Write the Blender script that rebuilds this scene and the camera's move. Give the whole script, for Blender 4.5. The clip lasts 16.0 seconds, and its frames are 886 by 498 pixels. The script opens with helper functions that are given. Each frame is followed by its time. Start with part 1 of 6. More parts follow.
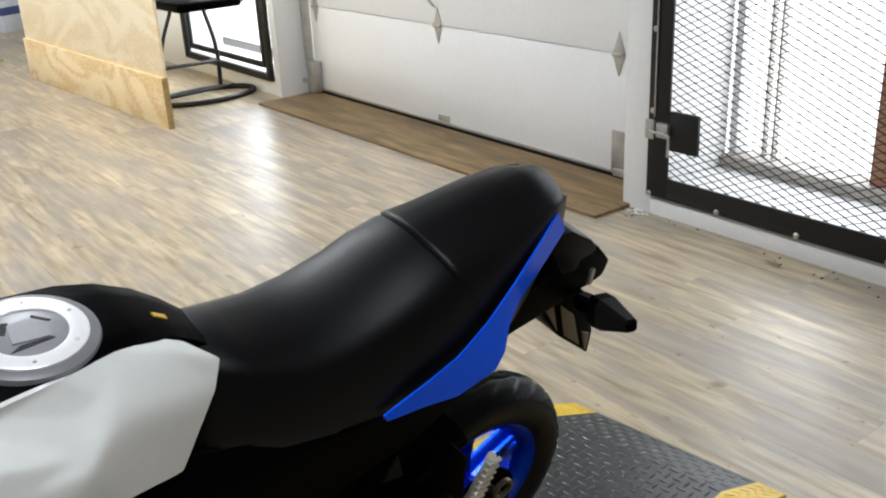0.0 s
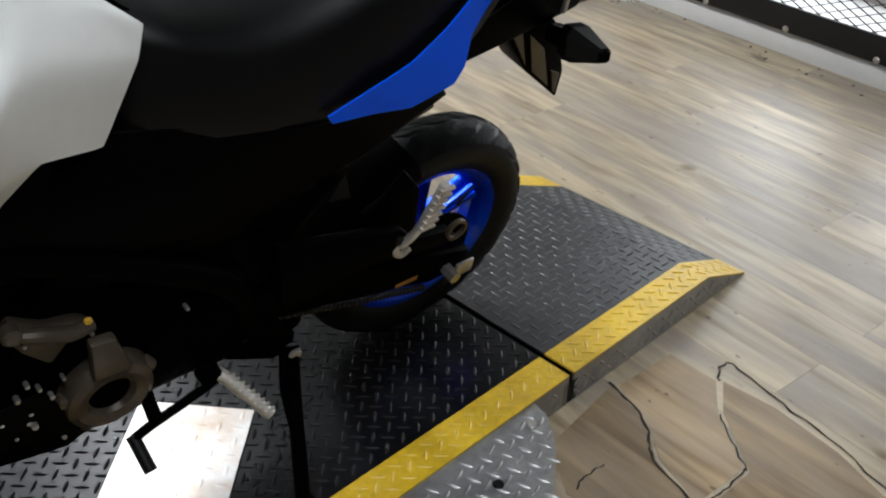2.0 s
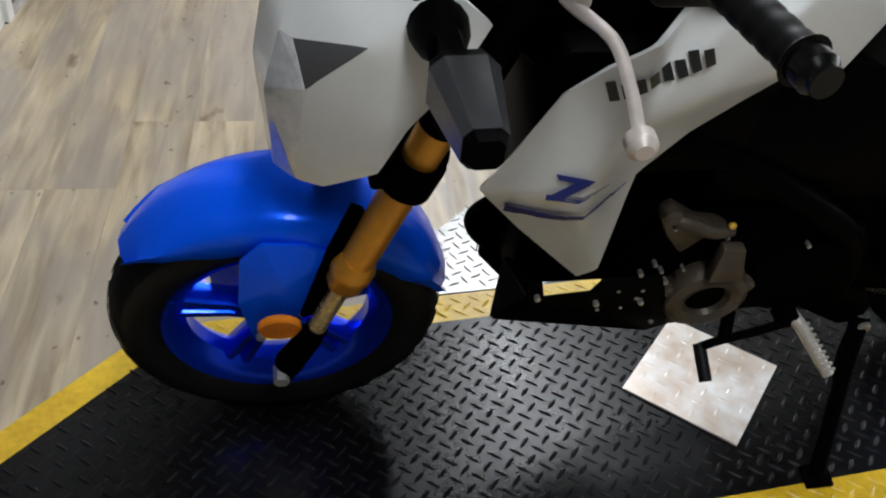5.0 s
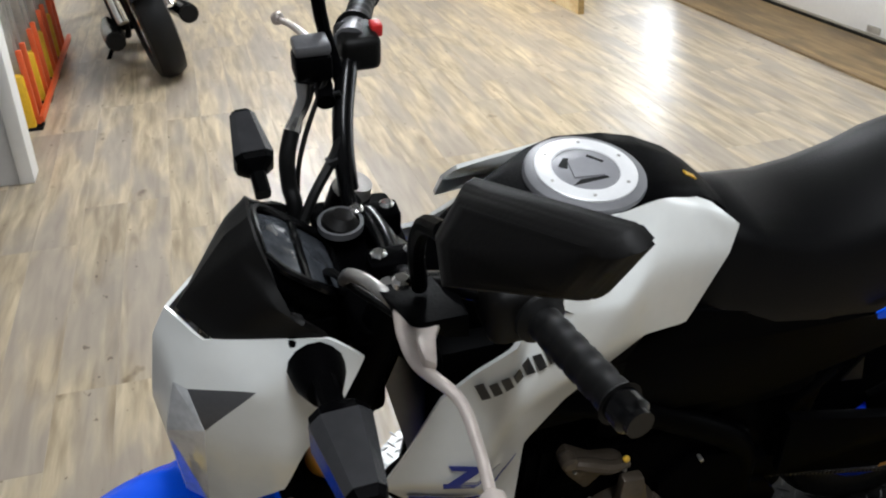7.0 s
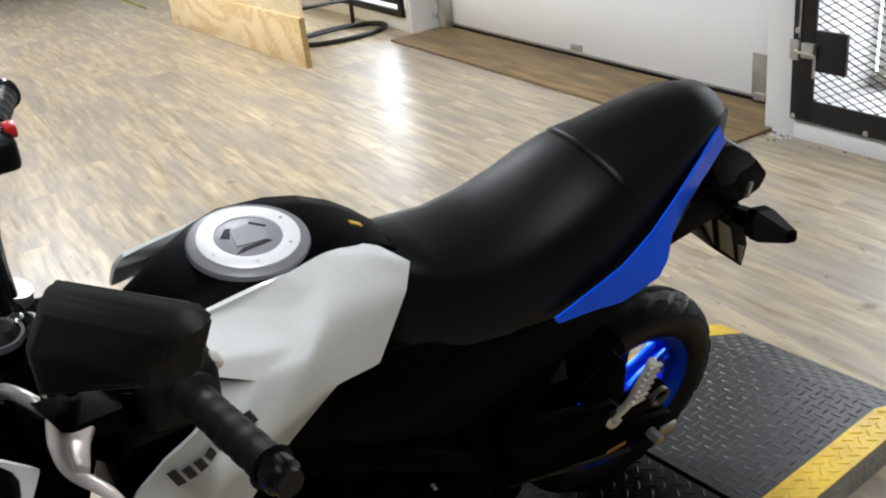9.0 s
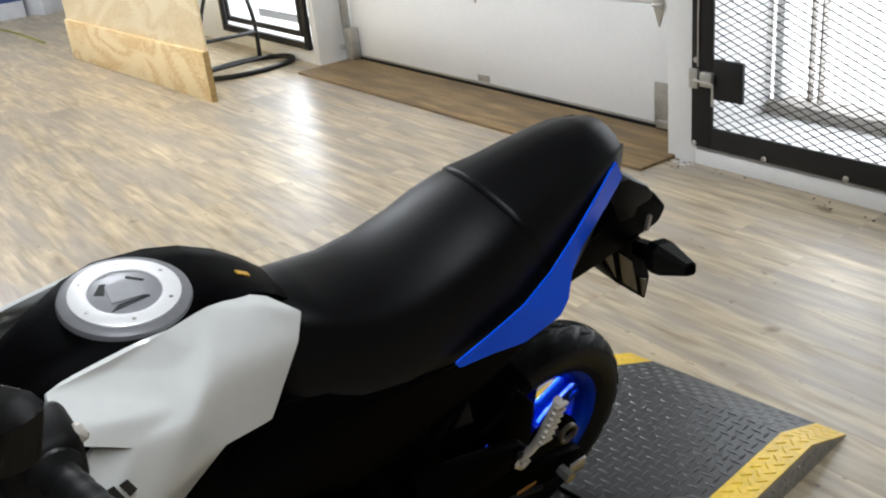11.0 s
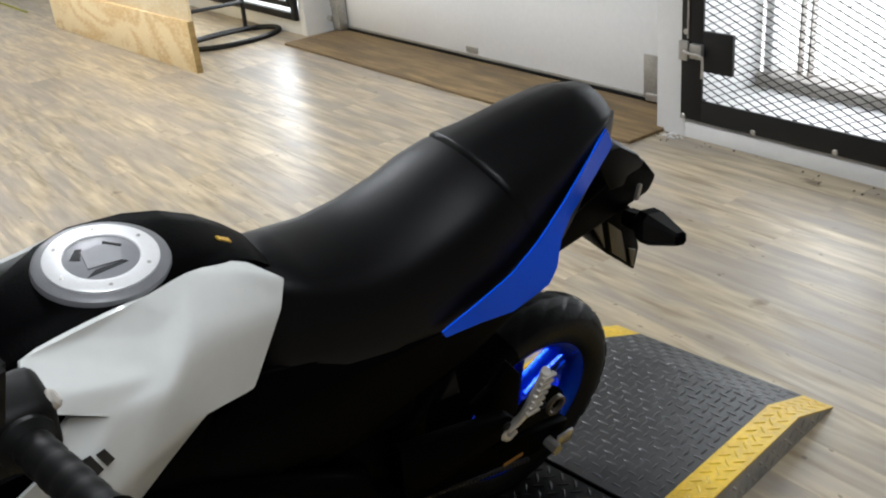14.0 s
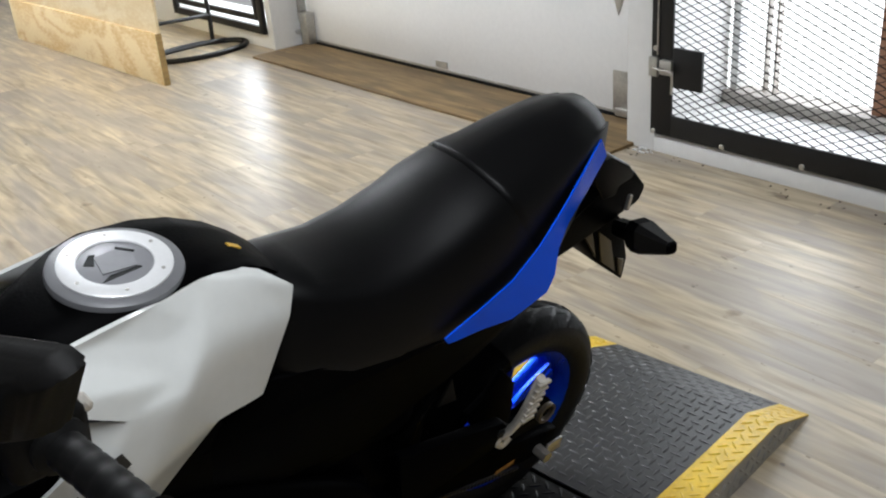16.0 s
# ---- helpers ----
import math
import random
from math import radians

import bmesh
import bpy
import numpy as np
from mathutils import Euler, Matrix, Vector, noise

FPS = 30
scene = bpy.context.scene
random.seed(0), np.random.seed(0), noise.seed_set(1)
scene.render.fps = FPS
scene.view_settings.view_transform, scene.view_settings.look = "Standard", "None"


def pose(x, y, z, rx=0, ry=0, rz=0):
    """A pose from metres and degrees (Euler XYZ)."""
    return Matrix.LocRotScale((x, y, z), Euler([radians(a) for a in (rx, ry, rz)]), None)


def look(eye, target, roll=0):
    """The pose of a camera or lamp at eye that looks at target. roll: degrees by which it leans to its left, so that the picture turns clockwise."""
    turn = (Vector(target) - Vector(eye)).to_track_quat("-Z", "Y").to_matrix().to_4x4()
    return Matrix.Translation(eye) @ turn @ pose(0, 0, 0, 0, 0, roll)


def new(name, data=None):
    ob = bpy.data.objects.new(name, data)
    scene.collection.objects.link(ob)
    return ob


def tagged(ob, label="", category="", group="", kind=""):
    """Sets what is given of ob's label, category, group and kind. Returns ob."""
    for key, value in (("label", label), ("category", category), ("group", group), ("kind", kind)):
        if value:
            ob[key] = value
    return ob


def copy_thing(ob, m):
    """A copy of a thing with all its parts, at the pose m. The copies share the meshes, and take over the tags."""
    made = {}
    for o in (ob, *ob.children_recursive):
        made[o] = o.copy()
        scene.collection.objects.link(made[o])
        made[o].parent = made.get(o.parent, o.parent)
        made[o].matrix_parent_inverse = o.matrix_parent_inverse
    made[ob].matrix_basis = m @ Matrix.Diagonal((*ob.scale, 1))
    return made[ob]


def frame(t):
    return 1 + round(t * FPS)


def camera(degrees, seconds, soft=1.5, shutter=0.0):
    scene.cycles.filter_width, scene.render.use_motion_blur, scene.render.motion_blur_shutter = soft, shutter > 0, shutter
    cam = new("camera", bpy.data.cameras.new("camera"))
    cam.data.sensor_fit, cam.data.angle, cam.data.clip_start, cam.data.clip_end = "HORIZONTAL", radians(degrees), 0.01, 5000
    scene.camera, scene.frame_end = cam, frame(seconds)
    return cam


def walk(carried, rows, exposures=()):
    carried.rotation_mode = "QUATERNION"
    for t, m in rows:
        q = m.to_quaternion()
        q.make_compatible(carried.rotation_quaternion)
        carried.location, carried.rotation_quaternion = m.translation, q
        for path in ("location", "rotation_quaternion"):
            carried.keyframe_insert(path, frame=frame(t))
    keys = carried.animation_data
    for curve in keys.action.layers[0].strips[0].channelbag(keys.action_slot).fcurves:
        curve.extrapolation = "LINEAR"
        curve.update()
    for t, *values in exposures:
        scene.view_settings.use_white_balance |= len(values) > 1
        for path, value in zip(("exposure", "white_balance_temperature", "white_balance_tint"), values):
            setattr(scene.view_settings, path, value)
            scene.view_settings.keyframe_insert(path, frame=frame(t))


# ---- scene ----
cam = camera(50.1, 16.0, 2.1)
PATH = [
    (0, (-0.907, -1.115, 1.403), (0.259, 0.325, 0.651), -2.8),
    (0.5, (-0.872, -1.12, 1.361), (0.253, 0.329, 0.564), -1.4),
    (1, (-0.89, -1.134, 1.323), (0.223, 0.253, 0.408), -0.1),
    (1.5, (-0.893, -1.135, 1.276), (0.19, 0.194, 0.246), 1.4),
    (2, (-0.874, -1.117, 1.242), (0.211, 0.155, 0.144), 1.4),
    (2.5, (-0.906, -1.111, 1.228), (0.115, 0.198, 0.113), 2.0),
    (3, (-0.969, -1.093, 1.212), (-0.115, 0.308, 0.068), 4.5),
    (3.5, (-1.037, -1.077, 1.211), (-0.328, 0.386, 0.047), 6.1),
    (4, (-1.099, -1.075, 1.203), (-0.533, 0.438, 0.023), 7.7),
    (4.2, (-1.124, -1.076, 1.201), (-0.638, 0.461, 0.018), 8.1),
    (6.3, (-1.199, -1.06, 1.318), (-0.947, 0.601, 0.232), 1.4),
    (6.4, (-1.193, -1.058, 1.337), (-0.897, 0.609, 0.273), 0.7),
    (6.5, (-1.187, -1.056, 1.355), (-0.86, 0.625, 0.323), 0.1),
    (7, (-1.124, -1.077, 1.395), (-0.626, 0.633, 0.485), -2.8),
    (7.5, (-1.095, -1.105, 1.407), (-0.479, 0.58, 0.522), -4.3),
    (7.6, (-1.09, -1.102, 1.409), (-0.456, 0.572, 0.517), -4.3),
    (8, (-1.069, -1.122, 1.41), (-0.359, 0.532, 0.54), -5.3),
    (8.5, (-1.038, -1.135, 1.41), (-0.218, 0.476, 0.553), -6.3),
    (9, (-1.01, -1.145, 1.407), (-0.089, 0.412, 0.555), -6.9),
    (9.5, (-0.99, -1.147, 1.409), (-0.008, 0.38, 0.569), -6.9),
    (12, (-0.947, -1.107, 1.399), (0.158, 0.348, 0.586), -6.2),
    (12.5, (-0.941, -1.101, 1.391), (0.164, 0.336, 0.547), -6.0),
    (13, (-0.948, -1.107, 1.39), (0.143, 0.342, 0.546), -5.4),
    (13.5, (-0.946, -1.117, 1.392), (0.16, 0.318, 0.544), -5.6),
    (14, (-0.949, -1.113, 1.387), (0.132, 0.33, 0.521), -5.8),
    (14.5, (-0.953, -1.112, 1.386), (0.106, 0.347, 0.52), -6.3),
    (15, (-0.951, -1.102, 1.385), (0.155, 0.315, 0.508), -5.4),
    (15.5, (-0.978, -1.093, 1.386), (0.115, 0.342, 0.523), -4.5),
    (16, (-1.003, -1.09, 1.389), (0.153, 0.307, 0.545), -4.6),
]
walk(cam, [(t, look(eye, target, roll)) for t, eye, target, roll in PATH], ((0.0, -0.1), (1.5, -0.15), (2.5, -0.22), (3.2, -0.2), (4.2, -0.15), (6.3, 0.06), (9.0, -0.02), (12.0, -0.14), (16.0, -0.2)))

# ---------------------------------------------------------------- light
world = bpy.data.worlds.new("world")
scene.world = world
world.use_nodes = True
wn, wl = world.node_tree.nodes, world.node_tree.links
sky = wn.new("ShaderNodeTexSky")
sky.sky_type, sky.sun_disc = "NISHITA", False
sky.sun_elevation, sky.sun_rotation = radians(40), radians(100)
wl.new(sky.outputs[0], wn["Background"].inputs[0])
wn["Background"].inputs[1].default_value = 0.12

# building frame: local x points out through the door wall, local y runs along it, from the right door post
BUILD = pose(2.138, 1.395, 0, 0, 0, -2.2)
# lift frame: local x towards the ramp, local y across
LIFT = pose(0.198, -0.242, 0, 0, 0, 4.7)
LIFT_H = 0.075
# motorcycle frame: x to the rear from the rear axle, y to its right, z up; it leans on its stand
BIKE = pose(0, 0.07, 0.075, 15.5, 0, 0)


def area_lamp(name, m, size_x, size_y, power, colour=(1, 1, 1)):
    data = bpy.data.lights.new(name, "AREA")
    data.shape, data.size, data.size_y, data.energy, data.color = "RECTANGLE", size_x, size_y, power, colour
    ob = new(name, data)
    ob.matrix_world = m
    return ob


CEIL = 3.0
LAMPS = ((-2.9, -3.05, 66), (-2.0, 1.5, 118), (-2.4, 5.4, 140))
for b_, a_, w_ in LAMPS:
    area_lamp("ceiling_lamp", BUILD @ pose(b_, a_, CEIL - 0.11), 0.25, 2.2, w_, (0.90, 0.945, 1.0))
# daylight in the two window openings
area_lamp("gate_daylight", BUILD @ pose(0.62, -0.85, 1.15, 0, 90, 0), 1.9, 1.3, 38, (0.86, 0.93, 1.0))
area_lamp("window_daylight", BUILD @ pose(0.45, 3.80, 1.0, 0, 90, 0), 1.5, 1.3, 50, (0.86, 0.93, 1.0))


# ---------------------------------------------------------------- materials
def material(name, colour, rough=0.5, metal=0.0, var=0.15, scale=6.0, fine=60.0, bump=0.0, tint=None, coat=0.0, rough_var=0.1, stretch=(1, 1, 1), spec=0.5, ids=0.0):
    """A principled material with two scales of colour and gloss variation."""
    m = bpy.data.materials.new(name)
    m.use_nodes = True
    n, l = m.node_tree.nodes, m.node_tree.links
    p = n["Principled BSDF"]
    co = n.new("ShaderNodeTexCoord")
    mp = n.new("ShaderNodeMapping")
    mp.inputs["Scale"].default_value = stretch
    l.new(co.outputs["Object"], mp.inputs[0])
    big, small = n.new("ShaderNodeTexNoise"), n.new("ShaderNodeTexNoise")
    big.inputs["Scale"].default_value, small.inputs["Scale"].default_value = scale, fine
    big.inputs["Detail"].default_value, small.inputs["Detail"].default_value = 5, 3
    l.new(mp.outputs[0], big.inputs["Vector"])
    l.new(mp.outputs[0], small.inputs["Vector"])
    mixf = n.new("ShaderNodeMix")
    mixf.inputs[0].default_value = 0.4
    l.new(big.outputs[0], mixf.inputs[2])
    l.new(small.outputs[0], mixf.inputs[3])
    ramp = n.new("ShaderNodeValToRGB")
    c = Vector(colour)
    t = Vector(tint) if tint else c * (1 - var)
    ramp.color_ramp.elements[0].position, ramp.color_ramp.elements[1].position = 0.34, 0.66
    ramp.color_ramp.elements[0].color = (*t, 1)
    ramp.color_ramp.elements[1].color = (*[min(1, v * (1 + var * 0.5)) for v in c], 1)
    l.new(mixf.outputs[0], ramp.inputs[0])
    out = ramp.outputs[0]
    if ids:
        info = n.new("ShaderNodeObjectInfo")
        hue = n.new("ShaderNodeHueSaturation")
        mr = n.new("ShaderNodeMapRange")
        mr.inputs[3].default_value, mr.inputs[4].default_value = 1 - ids, 1 + ids
        l.new(info.outputs["Random"], mr.inputs[0])
        l.new(mr.outputs[0], hue.inputs["Value"])
        l.new(out, hue.inputs["Color"])
        out = hue.outputs[0]
    l.new(out, p.inputs["Base Color"])
    rr = n.new("ShaderNodeMapRange")
    rr.inputs[3].default_value, rr.inputs[4].default_value = max(0.02, rough - rough_var), min(1, rough + rough_var)
    l.new(mixf.outputs[0], rr.inputs[0])
    l.new(rr.outputs[0], p.inputs["Roughness"])
    p.inputs["Metallic"].default_value = metal
    p.inputs["Specular IOR Level"].default_value = spec
    p.inputs["Coat Weight"].default_value = coat
    p.inputs["Coat Roughness"].default_value = 0.05
    if bump:
        b = n.new("ShaderNodeBump")
        b.inputs["Strength"].default_value, b.inputs["Distance"].default_value = bump, 0.002
        l.new(small.outputs[0], b.inputs["Height"])
        l.new(b.outputs[0], p.inputs["Normal"])
    return m


def glow(name, colour, strength):
    m = bpy.data.materials.new(name)
    m.use_nodes = True
    n, l = m.node_tree.nodes, m.node_tree.links
    n.remove(n["Principled BSDF"])
    e = n.new("ShaderNodeEmission")
    e.inputs[0].default_value, e.inputs[1].default_value = (*colour, 1), strength
    l.new(e.outputs[0], n["Material Output"].inputs[0])
    return m


def glass(name, colour=(1, 1, 1), rough=0.02):
    m = bpy.data.materials.new(name)
    m.use_nodes = True
    p = m.node_tree.nodes["Principled BSDF"]
    p.inputs["Base Color"].default_value = (*colour, 1)
    p.inputs["Roughness"].default_value = rough
    p.inputs["Transmission Weight"].default_value = 1
    p.inputs["IOR"].default_value = 1.45
    return m


def plank_material(name, light, dark, grey, rough=0.36, tone=0.12):
    """Printed wood planks: long grain, grey streaks, small knots; each plank has its own offset and tone."""
    m = bpy.data.materials.new(name)
    m.use_nodes = True
    n, l = m.node_tree.nodes, m.node_tree.links
    p = n["Principled BSDF"]
    co = n.new("ShaderNodeTexCoord")
    info = n.new("ShaderNodeObjectInfo")
    geo = n.new("ShaderNodeNewGeometry")
    rnd = n.new("ShaderNodeMath")
    rnd.operation = "ADD"
    l.new(info.outputs["Random"], rnd.inputs[0])
    l.new(geo.outputs["Random Per Island"], rnd.inputs[1])
    off = n.new("ShaderNodeVectorMath")
    off.operation = "SCALE"
    off.inputs[0].default_value = (37.0, 91.0, 13.0)
    l.new(rnd.outputs[0], off.inputs["Scale"])
    add = n.new("ShaderNodeVectorMath")
    l.new(co.outputs["Object"], add.inputs[0])
    l.new(off.outputs[0], add.inputs[1])

    def noise_tex(scale, stretch, detail=6, dist=0.0):
        mp = n.new("ShaderNodeMapping")
        mp.inputs["Scale"].default_value = stretch
        l.new(add.outputs[0], mp.inputs[0])
        t = n.new("ShaderNodeTexNoise")
        t.inputs["Scale"].default_value, t.inputs["Detail"].default_value, t.inputs["Distortion"].default_value = scale, detail, dist
        l.new(mp.outputs[0], t.inputs["Vector"])
        return t.outputs[0]

    grain = noise_tex(30, (1, 0.11, 1), 8, 0.4)
    streak = noise_tex(8.0, (1, 0.19, 1), 8, 0.6)
    knots = noise_tex(9, (1, 0.6, 1), 3)
    r1 = n.new("ShaderNodeValToRGB")
    e = r1.color_ramp.elements
    e[0].position, e[1].position = 0.3, 0.72
    e[0].color, e[1].color = (*dark, 1), (*light, 1)
    l.new(grain, r1.inputs[0])
    r2 = n.new("ShaderNodeValToRGB")
    r2.color_ramp.elements[0].position, r2.color_ramp.elements[1].position = 0.42, 0.6
    l.new(streak, r2.inputs[0])
    mix = n.new("ShaderNodeMix")
    mix.data_type = "RGBA"
    l.new(r2.outputs[0], mix.inputs[0])
    l.new(r1.outputs[0], mix.inputs[6])
    mix.inputs[7].default_value = (*grey, 1)
    half = n.new("ShaderNodeMath")
    half.operation, half.inputs[1].default_value = "MULTIPLY", 0.68
    l.new(r2.outputs[0], half.inputs[0])
    l.new(half.outputs[0], mix.inputs[0])
    r3 = n.new("ShaderNodeValToRGB")
    r3.color_ramp.elements[0].position, r3.color_ramp.elements[1].position = 0.23, 0.30
    r3.color_ramp.elements[0].color = (0.46, 0.41, 0.35, 1)
    r3.color_ramp.elements[1].color = (1, 1, 1, 1)
    l.new(knots, r3.inputs[0])
    mul = n.new("ShaderNodeMix")
    mul.data_type, mul.blend_type = "RGBA", "MULTIPLY"
    mul.inputs[0].default_value = 1
    l.new(mix.outputs[2], mul.inputs[6])
    l.new(r3.outputs[0], mul.inputs[7])
    # small dents and dark marks
    specks = noise_tex(38, (1, 0.55, 1), 2)
    r4 = n.new("ShaderNodeValToRGB")
    r4.color_ramp.elements[0].position, r4.color_ramp.elements[1].position = 0.245, 0.285
    r4.color_ramp.elements[0].color = (0.45, 0.41, 0.37, 1)
    r4.color_ramp.elements[1].color = (1, 1, 1, 1)
    l.new(specks, r4.inputs[0])
    mul2 = n.new("ShaderNodeMix")
    mul2.data_type, mul2.blend_type = "RGBA", "MULTIPLY"
    mul2.inputs[0].default_value = 1
    l.new(mul.outputs[2], mul2.inputs[6])
    l.new(r4.outputs[0], mul2.inputs[7])
    hue = n.new("ShaderNodeHueSaturation")
    mr = n.new("ShaderNodeMapRange")
    fr = n.new("ShaderNodeMath")
    fr.operation = "FRACT"
    l.new(rnd.outputs[0], fr.inputs[0])
    l.new(fr.outputs[0], mr.inputs[0])
    mr.inputs[3].default_value, mr.inputs[4].default_value = 1 - tone, 1 + tone
    l.new(mr.outputs[0], hue.inputs["Value"])
    l.new(mul2.outputs[2], hue.inputs["Color"])
    l.new(hue.outputs[0], p.inputs["Base Color"])
    rr = n.new("ShaderNodeMapRange")
    rr.inputs[3].default_value, rr.inputs[4].default_value = rough - 0.1, rough + 0.12
    l.new(streak, rr.inputs[0])
    l.new(rr.outputs[0], p.inputs["Roughness"])
    b = n.new("ShaderNodeBump")
    b.inputs["Strength"].default_value, b.inputs["Distance"].default_value = 0.25, 0.001
    l.new(grain, b.inputs["Height"])
    l.new(b.outputs[0], p.inputs["Normal"])
    return m


def plywood_material(name, light, dark):
    """Rotary-cut veneer: contour-like figure with fine grain."""
    m = bpy.data.materials.new(name)
    m.use_nodes = True
    n, l = m.node_tree.nodes, m.node_tree.links
    p = n["Principled BSDF"]
    co = n.new("ShaderNodeTexCoord")
    mp = n.new("ShaderNodeMapping")
    mp.inputs["Scale"].default_value = (1, 0.42, 1)
    l.new(co.outputs["Object"], mp.inputs[0])
    big, fine = n.new("ShaderNodeTexNoise"), n.new("ShaderNodeTexNoise")
    big.inputs["Scale"].default_value, big.inputs["Detail"].default_value, big.inputs["Distortion"].default_value = 2.6, 2.0, 0.6
    fine.inputs["Scale"].default_value, fine.inputs["Detail"].default_value = 55, 4
    l.new(mp.outputs[0], big.inputs["Vector"])
    l.new(mp.outputs[0], fine.inputs["Vector"])
    mul, sn, mix = n.new("ShaderNodeMath"), n.new("ShaderNodeMath"), n.new("ShaderNodeMath")
    mul.operation, mul.inputs[1].default_value = "MULTIPLY", 36.0
    sn.operation = "SINE"
    l.new(big.outputs[0], mul.inputs[0])
    l.new(mul.outputs[0], sn.inputs[0])
    mix.operation, mix.inputs[1].default_value = "MULTIPLY_ADD", 0.22
    l.new(sn.outputs[0], mix.inputs[0])
    l.new(fine.outputs[0], mix.inputs[2])
    ramp = n.new("ShaderNodeValToRGB")
    ramp.color_ramp.elements[0].position, ramp.color_ramp.elements[1].position = 0.22, 0.66
    ramp.color_ramp.elements[0].color, ramp.color_ramp.elements[1].color = (*dark, 1), (*light, 1)
    l.new(mix.outputs[0], ramp.inputs[0])
    l.new(ramp.outputs[0], p.inputs["Base Color"])
    p.inputs["Roughness"].default_value = 0.5
    b = n.new("ShaderNodeBump")
    b.inputs["Strength"].default_value, b.inputs["Distance"].default_value = 0.2, 0.001
    l.new(fine.outputs[0], b.inputs["Height"])
    l.new(b.outputs[0], p.inputs["Normal"])
    return m


